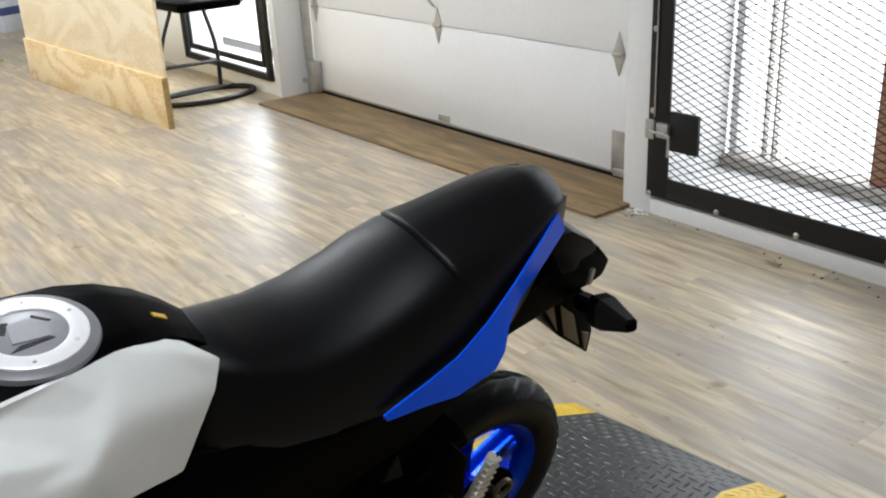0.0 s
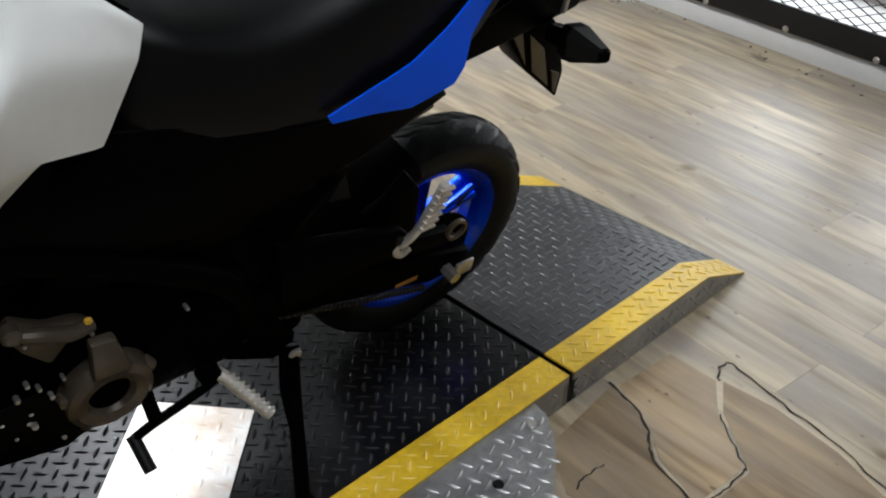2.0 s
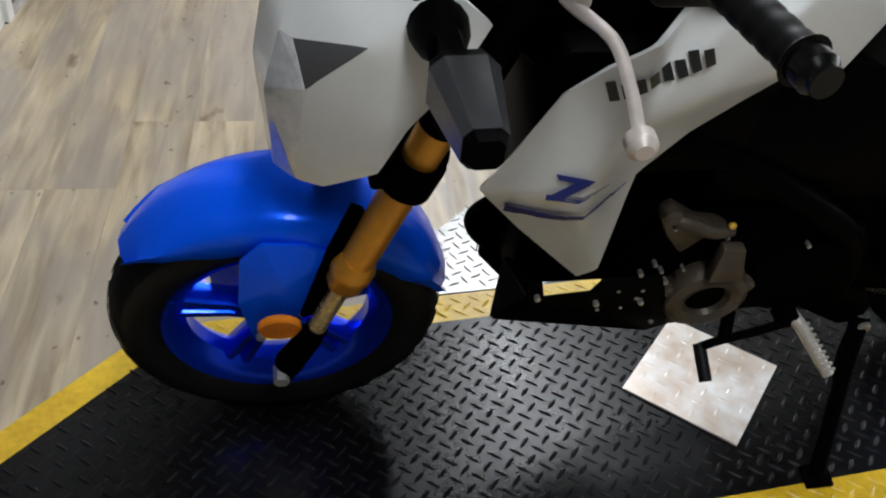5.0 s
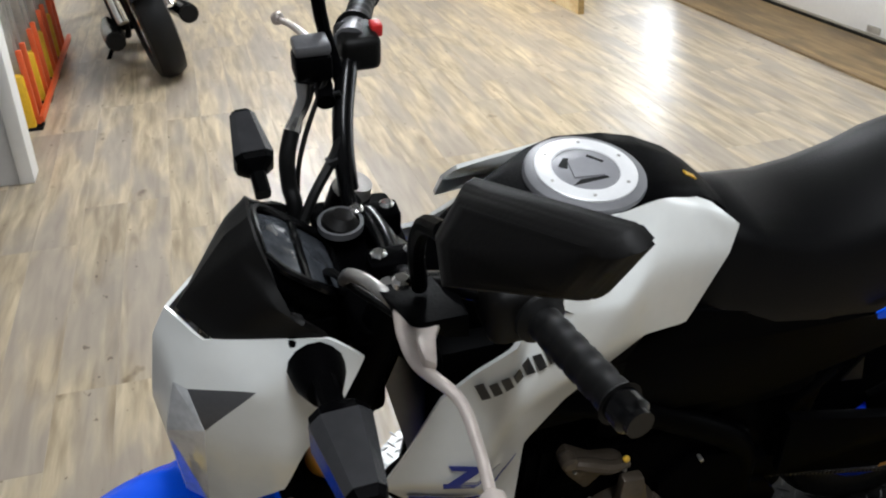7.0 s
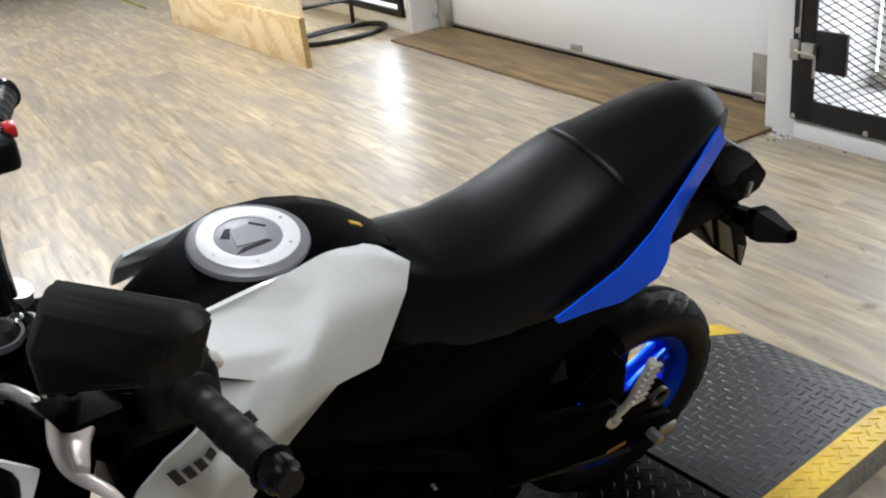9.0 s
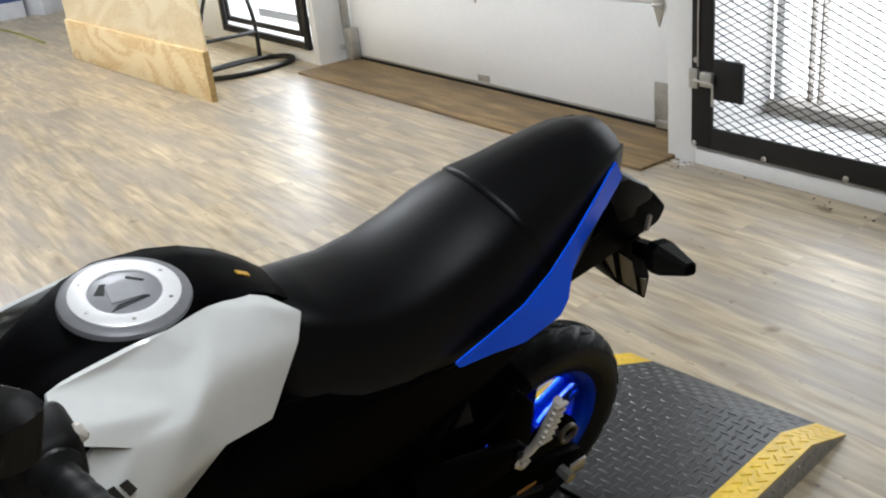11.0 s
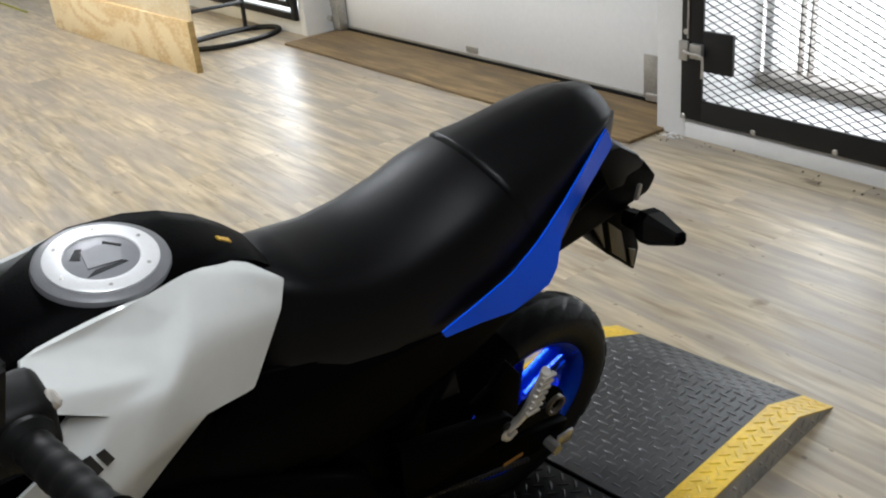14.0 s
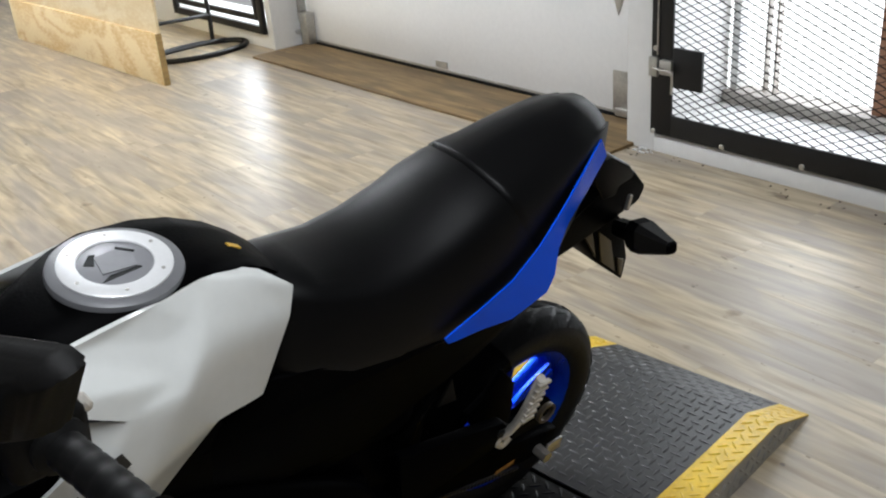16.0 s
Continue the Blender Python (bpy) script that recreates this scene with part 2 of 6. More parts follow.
M = {
    "plank": plank_material("vinyl_plank", (0.61, 0.508, 0.348), (0.255, 0.194, 0.122), (0.288, 0.250, 0.216), 0.32, 0.06),
    "ply": plywood_material("plywood", (0.90, 0.77, 0.54), (0.80, 0.64, 0.39)),
    "ply_low": plywood_material("yellow_plywood", (0.88, 0.70, 0.42), (0.72, 0.49, 0.22)),
    "ply_worn": plank_material("worn_plywood", (0.31, 0.205, 0.095), (0.15, 0.095, 0.040), (0.105, 0.074, 0.044), 0.6),
    "ply_edge": material("plywood_edge", (0.40, 0.26, 0.10), 0.7, 0, 0.4, 3, 90, 0.3, stretch=(1, 1, 12)),
    "wall": material("white_wall", (0.74, 0.74, 0.73), 0.6, 0, 0.05, 1.2, 30, 0.08),
    "wall_grey": material("grey_wall", (0.50, 0.50, 0.50), 0.7, 0, 0.1, 1.5, 30, 0.1),
    # for walls out of view: dark so that they throw little light back
    "wall_dark": material("unseen_dark_wall", (0.10, 0.10, 0.105), 0.7, 0, 0.1, 1.5, 30, 0.1),
    # ceiling is out of view; its dark tone lowers the ambient fill
    "ceiling": material("unseen_dark_ceiling", (0.10, 0.10, 0.10), 0.8, 0, 0.05, 1, 20, 0.1),
    "door_white": material("painted_steel_door", (0.76, 0.755, 0.74), 0.4, 0, 0.05, 1.5, 40, 0.05),
    "dark_floor": material("dark_floor", (0.12, 0.115, 0.11), 0.5, 0, 0.3, 3, 40, 0.1),
    "galv": material("galvanised_steel", (0.50, 0.49, 0.46), 0.4, 0.8, 0.25, 8, 60, 0.1),
    "black_steel": material("black_painted_steel", (0.006, 0.006, 0.0065), 0.45, 0, 0.3, 8, 80, 0.15, spec=0.35),
    "rubber_seal": material("rubber_seal", (0.003, 0.003, 0.003), 0.5, 0, 0.2, 8, 80, spec=0.2),
    "brick": material("brown_timber", (0.30, 0.15, 0.09), 0.7, 0, 0.25, 6, 50, 0.2),
    "sill": material("sill_stone", (0.40, 0.37, 0.34), 0.7, 0, 0.3, 5, 50, 0.2),
    "outside": glow("daylight_backdrop", (0.95, 0.98, 1.0), 2.6),
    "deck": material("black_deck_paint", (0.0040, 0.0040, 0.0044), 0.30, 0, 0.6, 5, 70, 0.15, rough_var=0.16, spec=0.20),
    # worn lugs, toned down further to carry the shade under the motorcycle
    "deck_bare": material("worn_shaded_deck_lug", (0.008, 0.008, 0.009), 0.42, 0.05, 0.5, 5, 90, 0.1, tint=(0.003, 0.003, 0.003), spec=0.10),
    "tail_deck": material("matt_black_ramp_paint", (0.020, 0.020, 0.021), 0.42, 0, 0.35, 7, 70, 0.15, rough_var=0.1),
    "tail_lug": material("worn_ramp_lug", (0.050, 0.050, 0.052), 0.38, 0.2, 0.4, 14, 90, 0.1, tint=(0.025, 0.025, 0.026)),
    "yellow": material("yellow_safety_paint", (0.76, 0.50, 0.02), 0.42, 0, 0.25, 10, 90, 0.15, tint=(0.55, 0.34, 0.012)),
    "alu": material("aluminium_tread_plate", (0.40, 0.40, 0.39), 0.42, 0.75, 0.3, 8, 70, 0.1, rough_var=0.15),
    "white_paint": material("pearl_white_paint", (0.75, 0.76, 0.735), 0.24, 0, 0.04, 3, 60, 0, coat=0.4, rough_var=0.04),
    "blue_paint": material("candy_blue_paint", (0.001, 0.105, 1.0), 0.26, 0.22, 0.05, 4, 60, 0, coat=0.22, rough_var=0.03, spec=0.06),
    "blue_rim": material("blue_rim_paint", (0.001, 0.060, 1.0), 0.26, 0.8, 0.08, 4, 60, 0, coat=0.3, rough_var=0.05, spec=0.2),
    "gold": material("gold_anodised", (0.72, 0.32, 0.035), 0.32, 0.6, 0.15, 6, 60, rough_var=0.06),
    "amber": material("amber_reflector", (0.75, 0.22, 0.01), 0.2, 0, 0.15, 20, 120, 0.3, coat=0.5),
    "vinyl": material("seat_vinyl", (0.0022, 0.0022, 0.0025), 0.42, 0, 0.2, 6, 420, 0.14, rough_var=0.05, spec=0.19),
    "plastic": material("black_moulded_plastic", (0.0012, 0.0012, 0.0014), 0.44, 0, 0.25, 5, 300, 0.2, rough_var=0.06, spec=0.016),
    "plastic_satin": material("satin_black_plastic", (0.005, 0.0047, 0.0045), 0.5, 0, 0.2, 5, 300, 0.1, rough_var=0.06, spec=0.13),
    "plastic_gloss": material("gloss_black_plastic", (0.002, 0.002, 0.0022), 0.22, 0, 0.2, 5, 120, 0, rough_var=0.05, spec=0.3),
    "plastic_grey": material("grey_satin_plastic", (0.10, 0.10, 0.105), 0.38, 0, 0.15, 5, 200, 0.15),
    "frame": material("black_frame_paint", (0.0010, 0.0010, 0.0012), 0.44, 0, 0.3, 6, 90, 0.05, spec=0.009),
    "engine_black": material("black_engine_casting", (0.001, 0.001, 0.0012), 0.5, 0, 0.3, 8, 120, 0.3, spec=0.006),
    "engine_cast": material("bronze_grey_casting", (0.082, 0.064, 0.047), 0.42, 0.4, 0.25, 9, 150, 0.3),
    "tyre": material("tyre_rubber", (0.006, 0.006, 0.0064), 0.5, 0, 0.3, 10, 120, 0.3, spec=0.20),
    "chrome": material("polished_metal", (0.80, 0.79, 0.77), 0.16, 1.0, 0.1, 6, 60, rough_var=0.05),
    "slider_metal": material("tinted_slider_steel", (0.62, 0.50, 0.30), 0.28, 0.7, 0.2, 9, 90, 0.05),
    "steel": material("zinc_steel", (0.55, 0.53, 0.50), 0.36, 0.85, 0.25, 9, 90, 0.1),
    "lever": material("cast_aluminium_lever", (0.74, 0.65, 0.59), 0.36, 0.4, 0.1, 8, 90, 0.05),
    "peg": material("cast_peg_metal", (0.62, 0.58, 0.52), 0.4, 0.6, 0.2, 12, 120, 0.3),
    "cap_ring": material("brushed_cap_ring", (0.92, 0.92, 0.92), 0.35, 0.2, 0.06, 6, 160, 0.05),
    "cap_grey": material("cap_centre_grey", (0.27, 0.27, 0.285), 0.42, 0.1, 0.10, 8, 100, 0.05),
    "cap_outer": material("cap_outer_grey", (0.19, 0.19, 0.20), 0.42, 0.1, 0.10, 8, 100, 0.05),
    "lens_smoke": material("smoked_lens", (0.030, 0.030, 0.032), 0.24, 0.0, 0.2, 6, 60, spec=0.5),
    "meter": material("meter_screen", (0.055, 0.060, 0.068), 0.08, 0, 0.5, 40, 90, spec=0.6),
    "lens": material("headlamp_glass", (0.62, 0.63, 0.64), 0.07, 0.1, 0.25, 30, 90, coat=1.0),
    "chain": material("oily_chain", (0.035, 0.032, 0.028), 0.45, 0.4, 0.3, 30, 120),
    "plate_stained": material("stained_aluminium", (0.95, 0.94, 0.92), 0.34, 0.2, 0.08, 7, 26, 0.12, tint=(0.66, 0.50, 0.36), rough_var=0.12),
    "reflector": material("lamp_reflector", (0.85, 0.85, 0.85), 0.12, 1.0, 0.1, 10, 60),
    "red": material("red_switch", (0.55, 0.02, 0.02), 0.4, 0, 0.2, 20, 90),
    "logo_black": material("logo_black", (0.015, 0.015, 0.015), 0.35, 0, 0.1, 20, 90),
    "logo_blue": material("logo_blue", (0.012, 0.026, 0.20), 0.3, 0, 0.1, 20, 90),
    "logo_navy": material("logo_navy", (0.008, 0.016, 0.16), 0.3, 0, 0.1, 20, 90),
    "logo_grey": material("logo_grey", (0.25, 0.25, 0.26), 0.3, 0, 0.1, 20, 90),
    "olive": material("olive_translucent_plastic", (0.085, 0.062, 0.022), 0.35, 0, 0.25, 20, 90),
    "tag": material("yellow_label", (0.70, 0.42, 0.04), 0.5, 0, 0.3, 60, 200),
    "orange": material("orange_fibreglass", (0.66, 0.10, 0.025), 0.45, 0, 0.2, 8, 80, 0.1),
    "ladder_yellow": material("yellow_moulding", (0.72, 0.42, 0.02), 0.4, 0, 0.2, 8, 80, 0.1),
    "decal": material("orange_decal", (0.30, 0.13, 0.02), 0.5, 0, 0.3, 60, 200),
    "cord": material("yellow_green_cord", (0.34, 0.33, 0.03), 0.5, 0, 0.2, 20, 90),
    "carton": material("white_carton", (0.62, 0.64, 0.68), 0.6, 0, 0.15, 8, 80),
    "navy": material("navy_print", (0.05, 0.08, 0.22), 0.5, 0, 0.2, 8, 80),
    "crack": material("floor_crack", (0.025, 0.02, 0.016), 0.9, 0, 0.3, 20, 90),
    "stone": plank_material("scuffed_vinyl", (0.54, 0.39, 0.215), (0.19, 0.12, 0.055), (0.34, 0.27, 0.20), 0.45, 0.25),
}


# ---------------------------------------------------------------- mesh helpers
def finish(bm, name, mat, angle=35):
    bmesh.ops.recalc_face_normals(bm, faces=bm.faces)
    me = bpy.data.meshes.new(name)
    bm.to_mesh(me)
    bm.free()
    me.polygons.foreach_set("use_smooth", [True] * len(me.polygons))
    me.set_sharp_from_angle(angle=radians(angle))
    me.materials.append(mat)
    return me


def part(name, bm, mat, parent, label="", angle=35):
    """Links a bmesh as one mesh object under a thing or a part."""
    ob = new(name, finish(bm, name, M[mat] if isinstance(mat, str) else mat, angle))
    ob.parent = parent
    return tagged(ob, label)


def thing(name, m, label, category, group="", kind=""):
    ob = new(name)
    ob.empty_display_size = 0.1
    ob.matrix_world = m
    return tagged(ob, label, category, group, kind)


def solid(name, bm, mat, m, label, category, group="", kind="", angle=35):
    ob = new(name, finish(bm, name, M[mat], angle))
    ob.matrix_world = m
    return tagged(ob, label, category, group, kind)


def box(x0, x1, y0, y1, z0, z1, bevel=0.0, bm=None, m=None, seg=2):
    bm2 = bmesh.new()
    bmesh.ops.create_cube(bm2, size=1)
    bmesh.ops.transform(bm2, verts=bm2.verts, matrix=Matrix.Translation(((x0 + x1) / 2, (y0 + y1) / 2, (z0 + z1) / 2)) @ Matrix.Diagonal((abs(x1 - x0), abs(y1 - y0), abs(z1 - z0), 1)))
    if bevel:
        bmesh.ops.bevel(bm2, geom=bm2.edges[:], offset=bevel, segments=seg, affect="EDGES", profile=0.5)
    if m is not None:
        bmesh.ops.transform(bm2, verts=bm2.verts, matrix=m)
    return join(bm, bm2)


def join(bm, bm2):
    if bm is None:
        return bm2
    me = bpy.data.meshes.new("tmp")
    bm2.to_mesh(me)
    bm2.free()
    bm.from_mesh(me)
    bpy.data.meshes.remove(me)
    return bm


def loft(rings, close=True, caps=True, bm=None):
    """Skin a row of rings of equal length."""
    bm2 = bmesh.new()
    vs = [[bm2.verts.new(p) for p in r] for r in rings]
    k = len(rings[0])
    for r0, r1 in zip(vs, vs[1:]):
        for i in range(k if close else k - 1):
            j = (i + 1) % k
            bm2.faces.new((r0[i], r0[j], r1[j], r1[i]))
    if caps:
        bm2.faces.new(vs[0][::-1])
        bm2.faces.new(vs[-1])
    return join(bm, bm2)


def smooth_path(pts, step=8):
    """Catmull-Rom through the points."""
    pts = [Vector(p) for p in pts]
    if len(pts) == 2:
        return pts
    out = []
    ext = [pts[0] * 2 - pts[1], *pts, pts[-1] * 2 - pts[-2]]
    for i in range(1, len(ext) - 2):
        p0, p1, p2, p3 = ext[i - 1:i + 3]
        for k in range(step):
            t = k / step
            out.append(0.5 * ((2 * p1) + (p2 - p0) * t + (2 * p0 - 5 * p1 + 4 * p2 - p3) * t * t + (3 * p1 - p0 - 3 * p2 + p3) * t ** 3))
    return out + [pts[-1]]


def tube(pts, r, n=10, smooth=True, bm=None, flat=1.0, step=8):
    """A round bar along points; r: one radius or one for each point."""
    base = [Vector(p) for p in pts]
    rs = r if isinstance(r, (list, tuple)) else [r] * len(base)
    path = smooth_path(base, step) if smooth else base
    m_ = len(path)
    rad = [float(np.interp(i / max(1, m_ - 1) * (len(base) - 1), range(len(base)), rs)) for i in range(m_)]
    rings = []
    ref = None
    for i, p in enumerate(path):
        d = (path[min(i + 1, m_ - 1)] - path[max(i - 1, 0)]).normalized()
        if ref is None:
            ref = Vector((0, 0, 1)) if abs(d.z) < 0.9 else Vector((1, 0, 0))
        s = d.cross(ref).normalized()
        ref = s.cross(d).normalized()
        rings.append([p + (s * math.cos(a) + ref * math.sin(a) * flat) * rad[i] for a in [2 * math.pi * k / n for k in range(n)]])
    return loft(rings, bm=bm)


def lathe(profile, n=48, m=None, bm=None, close=False):
    """Turn (radius, y) points about the local y axis."""
    bm2 = bmesh.new()
    rings = []
    for k in range(n):
        a = 2 * math.pi * k / n
        rings.append([bm2.verts.new((r * math.cos(a), y, r * math.sin(a))) for r, y in profile])
    q = len(profile)
    for k in range(n):
        a, b = rings[k], rings[(k + 1) % n]
        for i in range(q if close else q - 1):
            j = (i + 1) % q
            bm2.faces.new((a[i], a[j], b[j], b[i]))
    bmesh.ops.remove_doubles(bm2, verts=bm2.verts, dist=1e-6)
    if m is not None:
        bmesh.ops.transform(bm2, verts=bm2.verts, matrix=m)
    return join(bm, bm2)


def disc(c, r, depth, axis=(0, 1, 0), bevel=0.0, n=24, bm=None):
    """A short cylinder centred at c along axis."""
    b = min(bevel, r * 0.45, depth * 0.45)
    prof = [(0, -depth / 2), (r - b, -depth / 2), (r, -depth / 2 + b), (r, depth / 2 - b), (r - b, depth / 2), (0, depth / 2)]
    rot = Vector((0, 1, 0)).rotation_difference(Vector(axis).normalized()).to_matrix().to_4x4()
    return lathe(prof, n, Matrix.Translation(c) @ rot, bm)


def facets(verts, faces, thick=0.0, bevel=0.0, bm=None, seg=2, soft=0.0):
    """A panel of flat facets with thickness and rounded edges."""
    bm2 = bmesh.new()
    vs = [bm2.verts.new(v) for v in verts]
    for f in faces:
        bm2.faces.new([vs[i] for i in f])
    bmesh.ops.recalc_face_normals(bm2, faces=bm2.faces)
    if soft:
        bmesh.ops.bevel(bm2, geom=[e for e in bm2.edges if not e.is_boundary], offset=soft, segments=3, affect="EDGES", profile=0.5, clamp_overlap=True)
        bmesh.ops.dissolve_degenerate(bm2, edges=bm2.edges[:], dist=0.0004)
    if thick:
        bmesh.ops.solidify(bm2, geom=bm2.faces[:], thickness=thick)
    if bevel:
        bmesh.ops.bevel(bm2, geom=bm2.edges[:], offset=bevel, segments=seg, affect="EDGES", profile=0.5, clamp_overlap=True)
    return join(bm, bm2)


def soft_panel(verts, faces, thick, cuts=5, turns=3, hold=0.0):
    """A moulded panel: flat facets refined and relaxed so that the creases run soft, then given thickness."""
    bm = bmesh.new()
    vs = [bm.verts.new(v) for v in verts]
    for f in faces:
        bm.faces.new([vs[i] for i in f])
    bmesh.ops.recalc_face_normals(bm, faces=bm.faces)
    bmesh.ops.triangulate(bm, faces=bm.faces[:])
    bmesh.ops.subdivide_edges(bm, edges=bm.edges[:], cuts=cuts, use_grid_fill=True)
    for k in range(turns):
        moved = []
        for v in bm.verts:
            rim = [e.other_vert(v) for e in v.link_edges if e.is_boundary]
            near = rim if rim else [e.other_vert(v) for e in v.link_edges]
            c = sum((w.co for w in near), Vector()) / len(near)
            moved.append(v.co.lerp(c, hold if rim else 0.6))
        for v, c in zip(bm.verts, moved):
            v.co = c
    bmesh.ops.recalc_face_normals(bm, faces=bm.faces)
    if thick:
        bmesh.ops.solidify(bm, geom=bm.faces[:], thickness=thick)
    return bm


def prism(outline, lo, hi, axis="y", bevel=0.0, bm=None, m=None):
    """Extrude a 2D outline. axis y: (x, z) outline between y=lo and hi; axis z: (x, y) outline; axis x: (y, z) outline."""
    def put(p, h):
        return {"y": (p[0], h, p[1]), "z": (p[0], p[1], h), "x": (h, p[0], p[1])}[axis]
    bm2 = bmesh.new()
    a, b = [bm2.verts.new(put(p, lo)) for p in outline], [bm2.verts.new(put(p, hi)) for p in outline]
    bm2.faces.new(a)
    bm2.faces.new(b[::-1])
    for i in range(len(a)):
        j = (i + 1) % len(a)
        bm2.faces.new((a[i], b[i], b[j], a[j]))
    bmesh.ops.recalc_face_normals(bm2, faces=bm2.faces)
    if bevel:
        bmesh.ops.bevel(bm2, geom=bm2.edges[:], offset=bevel, segments=2, affect="EDGES", profile=0.5, clamp_overlap=True)
    if m is not None:
        bmesh.ops.transform(bm2, verts=bm2.verts, matrix=m)
    return join(bm, bm2)


def mirror(v):
    return (v[0], -v[1], v[2])


# ---------------------------------------------------------------- the building
def wall_piece(name, x0, x1, y0, y1, z0, z1, mat="wall", label="plain white painted wall", bevel=0.004):
    return solid(name, box(x0, x1, y0, y1, z0, z1, bevel), mat, BUILD, label, "wall", kind="structure")


solid("floor", box(-7.0, 0.9, -6.2, 12.2, -0.12, -0.004), "dark_floor", BUILD, "printed wood plank vinyl floor of a workshop", "floor", kind="structure")
floor_ob = bpy.data.objects["floor"]
solid("ceiling", box(-7.0, 1.0, -6.2, 12.2, CEIL, CEIL + 0.15), "ceiling", BUILD, "unseen plain ceiling, darkened to cut the fill light", "ceiling", kind="structure")
# out of view; dark only to keep bounce light off the motorcycle
wall_piece("wall_back", -7.0, 1.0, -6.4, -6.2, 0, CEIL, "wall_dark", "unseen wall, darkened to hold back bounce light")
wall_piece("wall_far", -7.0, 1.0, 12.2, 12.4, 0, CEIL)
wall_piece("wall_behind", -7.2, -7.0, -6.2, 12.2, 0, CEIL)
# door wall: gate opening, right post, garage door, left post, framed window
GATE_A0, GATE_A1 = -1.62, -0.150
wall_piece("wall_door_south", 0, 0.5, -6.2, GATE_A0, 0, CEIL)
wall_piece("wall_gate_sill", 0, 0.5, GATE_A0, GATE_A1, 0, 0.092, label="low white sill wall under the mesh gate")
wall_piece("wall_gate_head", 0, 0.5, GATE_A0, GATE_A1, 2.15, CEIL)
wall_piece("wall_post_right", 0, 0.5, GATE_A1, 0.0, 0, CEIL, label="white painted post beside the garage door")
wall_piece("wall_door_head", 0.0, 0.26, 0.0, 3.03, 2.45, CEIL)
wall_piece("wall_post_left", 0, 0.30, 3.03, 3.10, 0, CEIL, label="white painted post beside the garage door")
WIN_A0, WIN_A1 = 3.10, 4.50
wall_piece("wall_window_sill", 0, 0.30, WIN_A0, WIN_A1, 0, 0.15, label="white wall under the framed window")
wall_piece("wall_window_head", 0, 0.30, WIN_A0, WIN_A1, 1.9, CEIL)
wall_piece("wall_door_north", 0, 0.30, WIN_A1, 12.2, 0, CEIL)
# partition on the other side, with an alcove
wall_piece("wall_partition", -4.22, -4.10, -0.7, 0.204, 0, CEIL)
# unseen part of the white partition, darkened to weaken reflections on black parts
wall_piece("wall_partition_south", -4.22, -4.10, -6.2, -0.7, 0, CEIL, "wall_dark", "unseen stretch of partition, darkened to hold back bounce light")
wall_piece("trim_partition", -4.24, -4.084, 0.204, 0.264, 0, 2.6, label="white wooden door casing", bevel=0.006)
wall_piece("wall_alcove", -6.6, -3.92, 1.165, 1.28, 0, 2.6, "wall_grey", "light grey end panel of the alcove")
wall_piece("trim_alcove", -3.92, -3.862, 1.155, 1.29, 0, 2.6, label="white painted panel edge", bevel=0.006)
wall_piece("wall_north_partition", -4.30, -4.14, 1.28, 12.2, 0, CEIL)
solid("threshold", box(-0.025, 0.0, 0.0, 0.86, 0, 0.014, 0.003, m=pose(-4.084, 0.264, 0, 0, 0, -4.4)), "sill", BUILD, "white door threshold strip", "threshold", kind="structure")
solid("floor_alcove", box(-6.6, -4.09, 0.20, 1.165, 0.0, 0.006), "dark_floor", BUILD, "dark alcove floor", "floor", kind="structure")


def ceiling_light(x, y):
    t = thing("ceiling_light", BUILD @ pose(x, y, CEIL), "white ceiling batten light, lit", "ceiling light", "ceiling lights")
    part("housing", box(-0.16, 0.16, -1.15, 1.15, -0.09, 0, 0.01), "door_white", t)
    return t


for b_, a_, w_ in LAMPS:
    ceiling_light(b_, a_)

# garage door: three sheet sections with hinges, tracks and a bottom seal
DOOR_B = 0.245
door = thing("garage_door", BUILD @ pose(0, 0, 0), "closed white sectional garage door with galvanised hinges", "garage door", kind="structure")
for k in range(4):
    part("door_panel", box(DOOR_B, DOOR_B + 0.05, 0.05, 2.98, 0.03 + k * 0.554, 0.581 + k * 0.554, 0.006), "door_white", door)
part("bottom_seal", box(DOOR_B - 0.012, DOOR_B + 0.05, 0.05, 2.98, 0.002, 0.03, 0.006), "rubber_seal", door, "black rubber bottom seal")
part("bottom_rail", box(DOOR_B - 0.006, DOOR_B, 0.05, 2.98, 0.028, 0.042, 0.002), "galv", door)


def hinge(y, z, tall=0.2, wide=0.075):
    h = part("hinge", prism([(y - wide / 2, z), (y, z + tall / 2), (y + wide / 2, z), (y, z - tall / 2)], DOOR_B - 0.006, DOOR_B, "x", 0.002), "galv", door, "galvanised steel hinge")
    part("hinge_knuckle", tube([(DOOR_B - 0.012, y - wide * 0.4, z), (DOOR_B - 0.012, y + wide * 0.4, z)], 0.009, 10, False), "galv", h)


